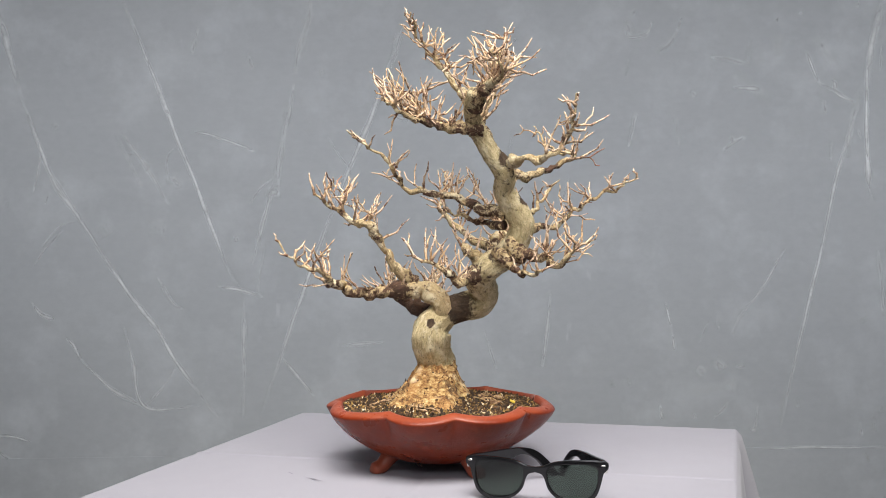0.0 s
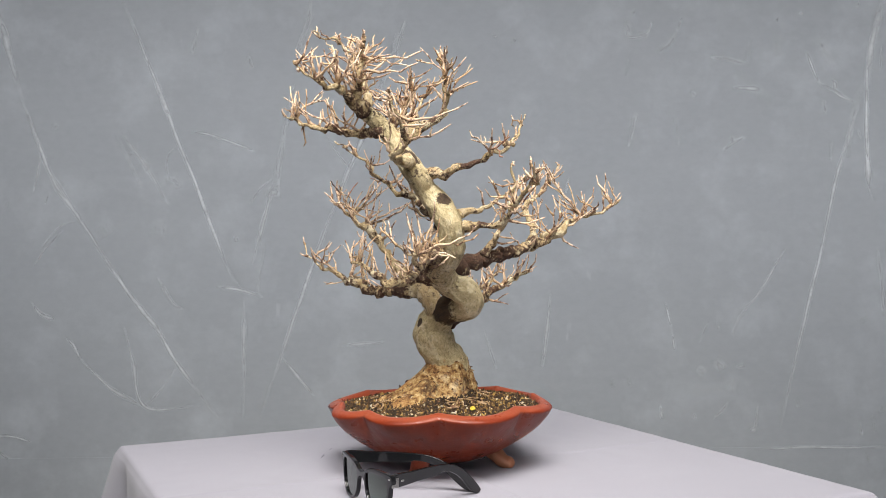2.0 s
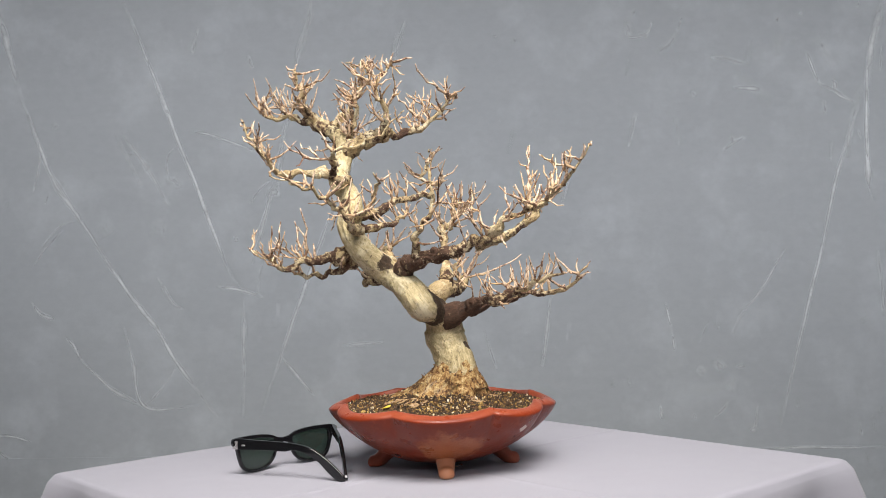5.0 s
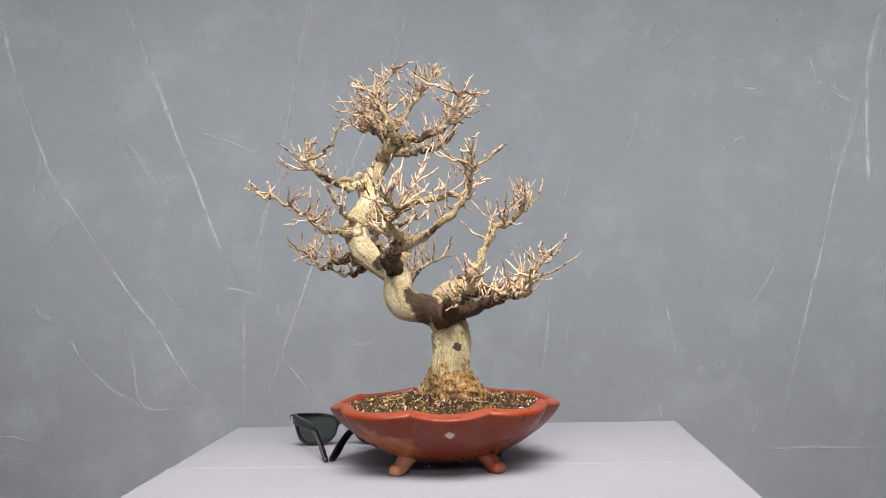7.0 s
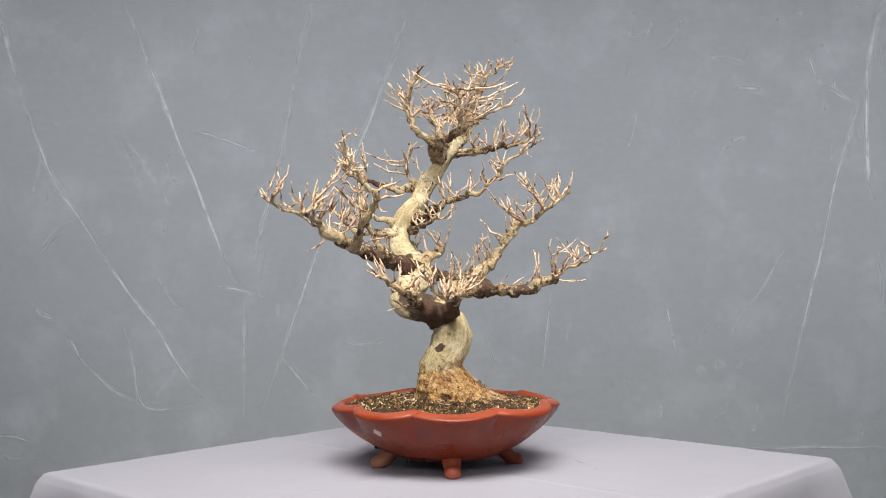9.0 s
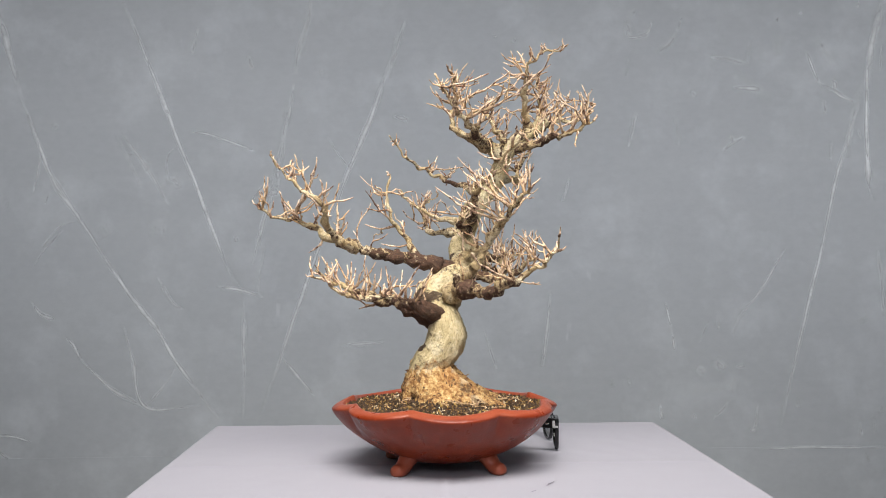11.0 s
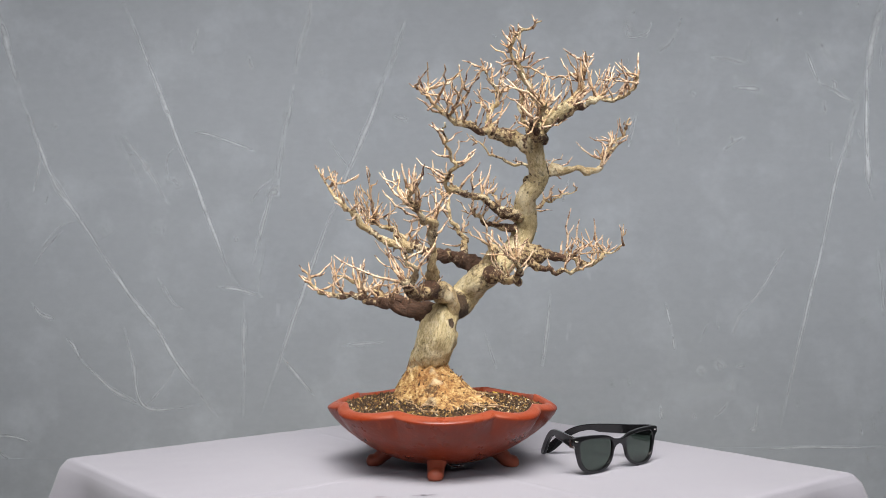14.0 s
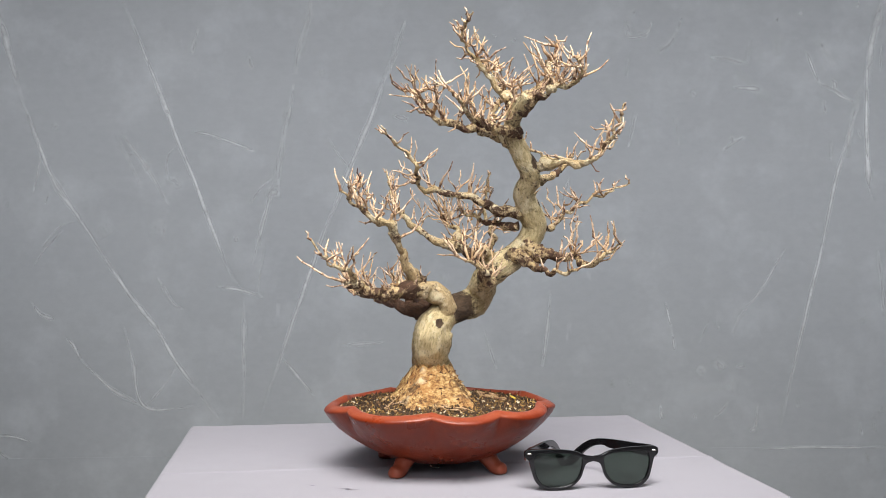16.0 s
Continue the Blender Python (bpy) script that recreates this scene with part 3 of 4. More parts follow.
def tube(pts, sides, lump=0.0, seed=0.0, cap=True):
    """A tube along points (x, y, z, radius), with uneven radius by lump."""
    p = [Vector(q[:3]) for q in pts]
    verts, faces = [], []
    up = Vector((0.3, 0.9, 0.2))
    for i, c in enumerate(p):
        t = (p[min(i + 1, len(p) - 1)] - p[max(i - 1, 0)]).normalized()
        side = (up - t * up.dot(t))
        if side.length < 1e-4:
            side = t.orthogonal()
        side.normalize()
        up = side
        other = t.cross(side)
        for k in range(sides):
            a = 2 * math.pi * k / sides
            d = side * math.cos(a) + other * math.sin(a)
            r = pts[i][3]
            if lump:
                w = c + d * r
                r *= 1 + lump * min(1.0, 0.0085 / max(r, 0.001) if sides < 50 else 1.0) * (noise.noise(w * 62 + Vector((seed, 0, 0))) + 0.95 * noise.noise(w * 150 + Vector((0, seed, 0))) + (0.9 * noise.noise((math.cos(a) * 2.4, math.sin(a) * 2.4, seed + i * 0.035)) if r > 0.012 else 0.0))
            verts.append(tuple(c + d * r))
    for i in range(len(p) - 1):
        for k in range(sides):
            faces.append((i * sides + k, i * sides + (k + 1) % sides, (i + 1) * sides + (k + 1) % sides, (i + 1) * sides + k))
    if cap:
        faces.append(tuple(range(sides))[::-1])
        faces.append(tuple((len(p) - 1) * sides + k for k in range(sides)))
    return verts, faces


# ---- the soil ----
OCTA = [(1, 0, 0), (-1, 0, 0), (0, 1, 0), (0, -1, 0), (0, 0, 1), (0, 0, -1)]
OCTA_FACES = [(0, 2, 4), (2, 1, 4), (1, 3, 4), (3, 0, 4), (2, 0, 5), (1, 2, 5), (3, 1, 5), (0, 3, 5)]


def soil_height(x, y):
    r = math.hypot(x + 0.004, y - 0.004)
    return 0.0862 + 0.022 * math.exp(-(r / 0.078) ** 2) + 0.0022 * noise.noise((x * 30, y * 30, 0)) + 0.0012 * noise.noise((x * 90, y * 90, 3))


def soil():
    rng = random.Random(11)
    verts, faces = [], []
    rings, n = 34, 110
    for j in range(rings + 1):
        for i in range(n):
            a = 2 * math.pi * i / n
            r = 0.1445 * (1 - 0.062 * notch(a)) * max(j, 0.02) / rings
            x, y = r * math.cos(a) + POT_MID[0], r * math.sin(a) + POT_MID[1]
            verts.append((x, y, soil_height(x, y) - 0.0015))
    for j in range(rings):
        for i in range(n):
            faces.append((j * n + i, j * n + (i + 1) % n, (j + 1) * n + (i + 1) % n, (j + 1) * n + i))
    for _ in range(14000):
        a, r = rng.uniform(0, 2 * math.pi), 0.141 * math.sqrt(rng.random())
        r *= 1 - 0.062 * notch(a)
        if r < 0.045:
            continue
        x, y = r * math.cos(a) + POT_MID[0], r * math.sin(a) + POT_MID[1]
        s = rng.choice((0.0009, 0.0012, 0.0015, 0.0018, 0.0021, 0.0028))
        m = Euler((rng.uniform(0, 6), rng.uniform(0, 6), rng.uniform(0, 6))).to_matrix()
        c = Vector((x, y, soil_height(x, y) + s * rng.uniform(-0.6, 0.5)))
        sc = Vector((rng.uniform(0.7, 1.9), rng.uniform(0.6, 1.1), rng.uniform(0.5, 1.0))) * s
        base = len(verts)
        verts += [tuple(c + m @ Vector((o[0] * sc.x, o[1] * sc.y, o[2] * sc.z))) for o in OCTA]
        faces += [tuple(base + k for k in f) for f in OCTA_FACES]
    ob = part("potting_soil", mesh_of("potting_soil", verts, faces, False), SOIL)
    return tagged(ob, "coarse brown and ochre granular soil with pale grit filling the pot", "soil", kind="stuff")


# ---- the tree ----
TREE = random.Random(23)


class Wood:
    """Vertices, faces and tone of one mesh of bark."""

    def __init__(self):
        self.verts, self.faces, self.tone, self.flow = [], [], [], []

    def add(self, pts, sides, lump, seed, tone=0.0):
        v, f = tube(pts, sides, lump=lump, seed=seed)
        base = len(self.verts)
        self.verts += v
        self.faces += [tuple(base + k for k in q) for q in f]
        per, run = len(v) // len(pts), seed
        for i in range(len(pts)):
            run += (Vector(pts[i][:3]) - Vector(pts[max(i - 1, 0)][:3])).length
            for k in range(per):
                a = 2 * math.pi * k / per
                self.flow += [pts[i][3] * math.cos(a), pts[i][3] * math.sin(a), run * 0.42]
            self.tone += [pts[i][4] if len(pts[i]) > 4 else tone] * per

    def part(self, name, mat, parent, label=""):
        me = mesh_of(name, self.verts, self.faces)
        me.attributes.new("tone", "FLOAT", "POINT").data.foreach_set("value", self.tone)
        me.attributes.new("flow", "FLOAT_VECTOR", "POINT").data.foreach_set("vector", self.flow)
        return part(name, me, mat, parent, label)


def twig(w, a, b, r, depth=0, sure=False, limit=(9, 9)):
    """A crooked twig that leaves a sideways and rises to b, with knots at its nodes and side twigs of its own."""
    a, b = Vector(a), Vector(b)
    L = (b - a).length
    n = max(3, int(L / 0.0120))
    axis = (b - a).normalized()
    side = axis.cross(Vector((TREE.uniform(-1, 1), TREE.uniform(-1, 1), 0.3))).normalized()
    other = axis.cross(side)
    d0 = (axis + side * TREE.uniform(-0.6, 0.6) + Vector((0, 0, -0.22))).normalized() * L
    d1 = (axis + side * TREE.uniform(-0.5, 0.5) + Vector((0, 0, 0.35))).normalized() * L
    young = (0.0, 0.3, 0.5)[depth]
    nodes = []
    for i in range(n + 1):
        t = i / n
        p = (2 * t ** 3 - 3 * t * t + 1) * a + (t ** 3 - 2 * t * t + t) * d0 + (3 * t * t - 2 * t ** 3) * b + (t ** 3 - t * t) * d1
        if 0 < i < n:
            p = p + side * (-1) ** i * TREE.uniform(0.0005, 0.0022) + other * TREE.uniform(-0.0018, 0.0018)
        nodes.append(p)
    pts = []
    for i, p in enumerate(nodes):
        thick = r + (max(0.00082, r * 0.42) - r) * (i / n)
        if i:
            # straight runs between swollen nodes
            pts += [(*nodes[i - 1].lerp(p, 0.22), thick * 0.96, young + (1 - young) * (i - 0.78) / n), (*nodes[i - 1].lerp(p, 0.80), thick * 0.90, young + (1 - young) * (i - 0.2) / n)]
        pts.append((*p, thick * TREE.uniform(1.05, 1.40) * (0.5 if i == n else 1.0), young + (1 - young) * i / n))
    w.add(pts, 6, 0.22, TREE.uniform(0, 50))
    if depth < 2:
        for i in range(1, n if not sure else max(2, int(n * 0.8))):
            if TREE.random() < (0.38 if depth == 0 else 0.16):
                tan = (nodes[i + 1] - nodes[i]).normalized()
                d = (tan * TREE.uniform(0.3, 1.0) + side * (-1) ** i * TREE.uniform(0.3, 1.0) + other * TREE.uniform(-0.8, 0.8) + Vector((0, 0, TREE.uniform(0.0, 0.7)))).normalized()
                length = TREE.uniform(0.014, 0.044) * (1.0 if depth == 0 else 0.7)
                end = nodes[i] + d * length
                if end.z < limit[0] and math.hypot(end.x, end.y) < limit[1]:
                    twig(w, nodes[i], end, max(0.0011, r * 0.64), depth + 1, limit=limit)


def limb(root, pts, tips=(), bushy=8, reach=(0.02, 0.045), start=0.35, r_twig=0.0020, sides=16, lump=0.36, label=""):
    """A branch along pts (x, y, z, radius, tone), its twigs to the given tips and bushy more along its outer part."""
    pts = [(*q[:3], q[3] * (1.0 if i == 0 else 0.70 if q[3] < 0.0115 else 0.88), q[4]) for i, q in enumerate(pts)]
    line, wob = [], TREE.uniform(0, 40)
    for i, q in enumerate(curve_through(pts, 0.004)):
        # crooked from node to node
        s = (0.0064 if q[3] < 0.0075 else 0.0042) * min(1.0, i / 6)
        line.append((*(q[k] + s * noise.noise((wob + 11 * k, i * 0.33, 0.0)) for k in range(3)), q[3] * (1 + 0.40 * noise.noise((wob + 50, i * 0.41, 0.0))), q[4] + 0.5 * noise.noise((wob + 70, i * 0.16, 0.0))))
    w = Wood()
    w.add(line, sides, lump, TREE.uniform(0, 90))
    # swollen knots and cut stubs
    for _ in range(len(line) // 4):
        q = TREE.choice([k for k in line[len(line) // 6:] if k[3] < 0.0105] or line[-3:])
        d = Vector((TREE.uniform(-1, 1), TREE.uniform(-1, 1), TREE.uniform(-0.4, 1))).normalized()
        c = Vector(q[:3])
        w.add([(*(c - d * q[3] * 0.2), q[3] * 0.75, q[4]), (*(c + d * q[3] * 0.75), q[3] * 0.66, q[4]), (*(c + d * q[3] * 1.3), q[3] * 0.48, q[4]), (*(c + d * q[3] * 1.5), q[3] * 0.15, q[4])], 8, 0.2, TREE.uniform(0, 50))
    ob = w.part("branch", LIMB, root, label)
    ends = [Vector(q[:3]) for q in pts] + [Vector(q) for q in tips]
    limit = (max(q.z for q in ends) + 0.002, max(math.hypot(q.x, q.y) for q in ends) + 0.004)
    for tip in tips:
        tip = Vector(tip)
        best = min(line[len(line) // 6:], key=lambda q: (Vector(q[:3]) - tip).length + 0.5 * max(0.0, q[2] - tip.z + 0.008))
        t = Wood()
        twig(t, best[:3], tip, r_twig * 1.15, sure=True, limit=limit)
        t.part("twig", TWIG, ob)
    bushy = max(2, round(bushy * 1.08))
    for i in range(bushy):
        f = 0.75 * start + (1 - 0.75 * start) * (i + TREE.random()) / bushy
        q = line[min(len(line) - 1, int(f * len(line)))]
        c = Vector(q[:3])
        away = Vector((c.x - 0.03, c.y + 0.03, 0)).normalized()
        d = (away * TREE.uniform(-0.1, 0.7) + Vector((TREE.uniform(-0.7, 0.7), TREE.uniform(-0.7, 0.7), TREE.uniform(0.25, 1.25)))).normalized()
        t = Wood()
        end = c + d * TREE.uniform(*reach) * 1.15
        for _ in range(4):
            if end.z > limit[0] or math.hypot(end.x, end.y) > limit[1]:
                end = c.lerp(end, 0.75)
        twig(t, c, end, r_twig * TREE.uniform(0.7, 1.4), limit=limit)
        t.part("twig", TWIG, ob)
    return ob


def tree():
    root = new("bonsai_tree")
    tagged(root, "leafless bonsai tree with a twisting pale trunk and bare twigs", "bonsai tree")
    w = Wood()
    trunk = curve_through([(-0.006, 0.020, 0.110, 0.026, 0.2), (-0.0066, 0.0212, 0.140, 0.0272, 0.15), (-0.0130, 0.0085, 0.160, 0.0262, 0.0), (-0.0148, -0.0022, 0.182, 0.0284, 0.0),
                           (-0.0112, -0.0030, 0.199, 0.0252, 0.0), (0.003, -0.002, 0.2130, 0.0212, 0.1), (0.023, -0.002, 0.2225, 0.0205, 0.9), (0.054, 0.003, 0.2305, 0.0215, 0.05), (0.0615, -0.0075, 0.248, 0.0200, 0.0),
                           (0.054, -0.033, 0.264, 0.0190, 0.25), (0.063, -0.053, 0.279, 0.0190, 0.3), (0.085, -0.060, 0.294, 0.0180, 0.15), (0.1030, -0.065, 0.310, 0.0172, 0.05),
                           (0.1095, -0.073, 0.325, 0.0165, 0.0), (0.1115, -0.077, 0.340, 0.0168, 0.0), (0.1040, -0.081, 0.355, 0.0170, 0.0), (0.0955, -0.085, 0.369, 0.0160, 0.0),
                           (0.0858, -0.096, 0.385, 0.0140, 0.15), (0.0880, -0.109, 0.400, 0.0142, 0.3), (0.0815, -0.118, 0.415, 0.0142, 0.3), (0.0695, -0.120, 0.430, 0.0130, 0.1),
                           (0.060, -0.124, 0.445, 0.0120, 0.1), (0.051, -0.131, 0.461, 0.0114, 0.3), (0.0445, -0.144, 0.476, 0.0108, 0.4), (0.043, -0.167, 0.490, 0.0100, 0.35), (0.046, -0.186, 0.502, 0.0085, 0.4)], 0.003)
    w.add(trunk, 56, 0.085, 3.0)
    w.part("trunk", BARK, root)
    root_base(root)

    # low branches
    limb(root, [(0.002, -0.008, 0.212, 0.017, 0.0), (0.001, -0.014, 0.233, 0.0152, -0.2), (-0.016, -0.016, 0.248, 0.0150, -0.1), (-0.042, -0.018, 0.253, 0.0142, 0.25), (-0.070, -0.026, 0.249, 0.0115, 0.5), (-0.110, -0.036, 0.247, 0.0095, 0.6),
                       (-0.147, -0.050, 0.263, 0.0085, 0.2), (-0.163, -0.078, 0.279, 0.0040, 0.0), (-0.192, -0.086, 0.290, 0.0024, 0.0), (-0.216, -0.089, 0.317, 0.0014, 0.0)],
         [(-0.160, -0.025, 0.319), (-0.204, 0.024, 0.300), (-0.172, -0.052, 0.318), (-0.166, -0.035, 0.300), (-0.185, -0.060, 0.322)], 13, (0.016, 0.04), 0.3)
    limb(root, [(-0.038, -0.014, 0.262, 0.013, 0.2), (-0.060, -0.028, 0.280, 0.0100, 0.3), (-0.081, -0.041, 0.310, 0.0085, 0.1), (-0.095, -0.054, 0.337, 0.0085, 0.1),
                       (-0.130, -0.055, 0.354, 0.0050, 0.05), (-0.172, -0.070, 0.384, 0.0018, 0.0)],
         [(-0.113, -0.030, 0.414), (-0.148, -0.049, 0.386), (-0.119, -0.014, 0.411), (-0.083, 0.007, 0.378), (-0.121, 0.009, 0.413), (-0.089, 0.034, 0.390), (-0.042, -0.046, 0.350),
          (-0.080, -0.050, 0.388), (-0.134, -0.035, 0.346)], 12, (0.02, 0.05), 0.45)
    limb(root, [(0.000, 0.008, 0.212, 0.016, 1.0), (-0.003, 0.046, 0.224, 0.0130, 0.9), (-0.003, 0.075, 0.236, 0.0105, 0.5), (-0.012, 0.122, 0.248, 0.0070, 0.3),
                       (-0.005, 0.150, 0.262, 0.0045, 0.0), (-0.011, 0.185, 0.272, 0.0020, 0.0)],
         [(0.012, 0.148, 0.296), (0.010, 0.185, 0.300), (-0.040, 0.120, 0.283), (0.003, 0.080, 0.285), (-0.012, 0.090, 0.282), (0.020, 0.115, 0.225)], 11, (0.02, 0.04), 0.35)
    limb(root, [(-0.012, 0.010, 0.214, 0.0145, 1.0), (-0.044, 0.046, 0.227, 0.0108, 0.8), (-0.070, 0.098, 0.242, 0.0075, 0.4), (-0.080, 0.155, 0.247, 0.0040, 0.1), (-0.077, 0.195, 0.282, 0.0014, 0.0)],
         [(-0.085, 0.130, 0.300), (-0.098, 0.060, 0.285), (-0.050, 0.160, 0.292), (-0.075, 0.035, 0.282), (-0.120, 0.100, 0.272)], 16, (0.02, 0.05), 0.2)
    # low front branch with a cut stub
    limb(root, [(0.055, -0.040, 0.276, 0.014, 0.2), (0.036, -0.078, 0.268, 0.0105, 0.4), (0.024, -0.112, 0.262, 0.0080, 0.3), (0.002, -0.126, 0.280, 0.0060, 0.1), (-0.020, -0.137, 0.292, 0.0030, 0.0)],
         [(-0.050, -0.130, 0.322), (-0.005, -0.130, 0.335), (-0.018, -0.120, 0.335), (0.010, -0.140, 0.320)], 10, (0.016, 0.04), 0.35)
    limb(root, [(0.060, -0.045, 0.285, 0.012, 0.1), (0.044, -0.060, 0.300, 0.0105, 0.1), (0.034, -0.067, 0.309, 0.0098, 0.0), (0.032, -0.069, 0.312, 0.0040, 0.0)], [(0.015, -0.062, 0.352), (0.040, -0.030, 0.340)], 3, (0.02, 0.04), 0.2,
         label="cut branch stub with a few twigs")
    # the long back branch
    limb(root, [(0.056, -0.040, 0.279, 0.0120, 0.6), (0.074, 0.008, 0.291, 0.0125, 0.7), (0.079, 0.062, 0.302, 0.0108, 0.5), (0.084, 0.104, 0.313, 0.0098, 0.35), (0.089, 0.134, 0.325, 0.0095, 0.1),
                       (0.098, 0.155, 0.340, 0.0060, 0.0), (0.095, 0.186, 0.352, 0.0040, 0.0), (0.112, 0.225, 0.362, 0.0028, 0.0), (0.128, 0.241, 0.376, 0.0014, 0.0)],
         [(0.105, 0.242, 0.396), (0.055, 0.188, 0.388), (0.044, 0.168, 0.441), (0.095, 0.230, 0.416), (0.046, 0.167, 0.439), (0.112, 0.169, 0.306), (0.113, 0.182, 0.385), (0.055, 0.126, 0.358), (0.080, 0.150, 0.385)], 14, (0.02, 0.05), 0.5)
    limb(root, [(0.080, 0.105, 0.312, 0.0085, 0.2), (0.052, 0.136, 0.322, 0.0080, 0.1), (0.026, 0.160, 0.349, 0.0070, 0.0), (0.002, 0.168, 0.371, 0.0055, 0.0), (0.006, 0.206, 0.399, 0.0032, 0.0), (0.012, 0.239, 0.440, 0.0014, 0.0)],
         [(-0.007, 0.159, 0.355), (0.040, 0.180, 0.428), (-0.030, 0.160, 0.395), (0.020, 0.205, 0.430), (-0.020, 0.130, 0.380)], 12, (0.02, 0.045), 0.4)
    limb(root, [(0.080, 0.012, 0.298, 0.0070, 0.4), (0.096, 0.022, 0.325, 0.0050, 0.1), (0.096, 0.046, 0.358, 0.0038, 0.0), (0.099, 0.051, 0.390, 0.0030, 0.0), (0.104, 0.045, 0.424, 0.0015, 0.0)],
         [(0.106, 0.069, 0.397), (0.133, 0.078, 0.349), (0.101, 0.030, 0.400), (0.095, 0.062, 0.318)], 5, (0.015, 0.03), 0.3)
    # low right branch
    limb(root, [(0.096, -0.080, 0.308, 0.0150, 0.2), (0.114, -0.114, 0.294, 0.0100, 0.4), (0.138, -0.140, 0.292, 0.0078, 0.4), (0.152, -0.160, 0.285, 0.0055, 0.1), (0.166, -0.183, 0.298, 0.0028, 0.0), (0.168, -0.208, 0.306, 0.0014, 0.0)],
         [(0.209, -0.119, 0.332), (0.172, -0.146, 0.302), (0.143, -0.173, 0.350), (0.149, -0.133, 0.366), (0.137, -0.153, 0.349), (0.146, -0.144, 0.317), (0.190, -0.165, 0.310)], 11, (0.015, 0.04), 0.4)
    limb(root, [(0.080, -0.070, 0.300, 0.0120, 0.3), (0.098, -0.110, 0.280, 0.0070, 0.5), (0.112, -0.140, 0.272, 0.0050, 0.2), (0.130, -0.158, 0.276, 0.0024, 0.0)], [(0.150, -0.170, 0.290), (0.120, -0.160, 0.300)], 6, (0.012, 0.03), 0.4)
    # right branch
    limb(root, [(0.108, -0.068, 0.334, 0.0110, 0.2), (0.140, -0.050, 0.336, 0.0066, 0.2), (0.165, -0.034, 0.338, 0.0056, 0.25), (0.184, -0.034, 0.355, 0.0044, 0.25), (0.210, -0.042, 0.373, 0.0038, 0.1), (0.242, -0.050, 0.386, 0.0028, 0.0), (0.268, -0.080, 0.399, 0.0013, 0.0)],
         [(0.182, -0.019, 0.400), (0.238, -0.033, 0.408), (0.191, -0.023, 0.398), (0.215, -0.003, 0.400), (0.170, -0.060, 0.366), (0.150, -0.030, 0.375), (0.160, 0.010, 0.372)], 11, (0.015, 0.04), 0.3)
    limb(root, [(0.112, -0.066, 0.352, 0.0060, 0.2), (0.135, -0.030, 0.362, 0.0042, 0.2), (0.150, -0.004, 0.380, 0.0030, 0.0), (0.170, 0.010, 0.405, 0.0014, 0.0)], [(0.150, 0.020, 0.405)], 4, (0.015, 0.03), 0.3)
    # long left branch at mid height
    limb(root, [(0.090, -0.080, 0.355, 0.0105, 0.5), (0.053, -0.067, 0.362, 0.0088, 0.4), (0.020, -0.060, 0.379, 0.0068, 0.3), (-0.015, -0.047, 0.386, 0.0060, 0.2), (-0.040, -0.045, 0.389, 0.0055, 0.3), (-0.056, -0.052, 0.402, 0.0040, 0.2),
                       (-0.062, -0.070, 0.421, 0.0034, 0.2), (-0.089, -0.075, 0.442, 0.0026, 0.1), (-0.121, -0.094, 0.470, 0.0013, 0.0)],
         [(-0.093, -0.054, 0.414), (-0.067, -0.035, 0.441), (-0.064, -0.007, 0.433), (-0.014, -0.079, 0.426), (0.030, -0.053, 0.418), (-0.040, -0.089, 0.441), (-0.117, -0.083, 0.463), (-0.056, -0.020, 0.412), (0.020, -0.075, 0.425), (0.010, -0.040, 0.350)], 10, (0.012, 0.035), 0.25)
    limb(root, [(0.088, -0.074, 0.338, 0.0075, 0.5), (0.062, -0.050, 0.340, 0.0052, 0.5), (0.036, -0.044, 0.352, 0.0038, 0.2), (0.000, -0.052, 0.366, 0.0020, 0.0)], [(0.030, -0.030, 0.372), (0.055, -0.052, 0.378)], 6, (0.012, 0.035), 0.3)
    # upper right branch that starts in a bleached stub
    limb(root, [(0.084, -0.112, 0.414, 0.0100, 0.3), (0.106, -0.152, 0.421, 0.0075, -0.4), (0.130, -0.180, 0.416, 0.0072, -0.6), (0.138, -0.186, 0.417, 0.0052, -0.5), (0.154, -0.181, 0.434, 0.0042, 0.0), (0.166, -0.200, 0.456, 0.0030, 0.0), (0.171, -0.219, 0.493, 0.0014, 0.0)],
         [(0.200, -0.148, 0.454), (0.222, -0.141, 0.477), (0.146, -0.223, 0.486), (0.160, -0.178, 0.470), (0.190, -0.168, 0.462), (0.135, -0.150, 0.462)], 9, (0.012, 0.035), 0.6)
    limb(root, [(0.092, -0.094, 0.404, 0.0080, 0.4), (0.133, -0.087, 0.406, 0.0055, 0.3), (0.165, -0.062, 0.420, 0.0045, 0.3), (0.187, -0.043, 0.434, 0.0038, 0.2), (0.160, -0.005, 0.448, 0.0024, 0.0), (0.140, 0.038, 0.486, 0.0013, 0.0)],
         [(0.220, -0.100, 0.450), (0.195, -0.060, 0.462), (0.150, -0.040, 0.448), (0.137, 0.030, 0.470)], 5, (0.012, 0.03), 0.3)
    # upper left branch
    limb(root, [(0.056, -0.138, 0.460, 0.0105, 0.5), (0.027, -0.148, 0.461, 0.0085, 0.4), (-0.016, -0.165, 0.468, 0.0062, 0.4), (-0.043, -0.190, 0.474, 0.0038, 0.1), (-0.067, -0.216, 0.491, 0.0014, 0.0)],
         [(-0.032, -0.217, 0.506), (-0.062, -0.191, 0.470), (-0.070, -0.150, 0.530), (-0.030, -0.160, 0.510), (0.005, -0.165, 0.500), (-0.060, -0.160, 0.500)], 12, (0.018, 0.045), 0.3)
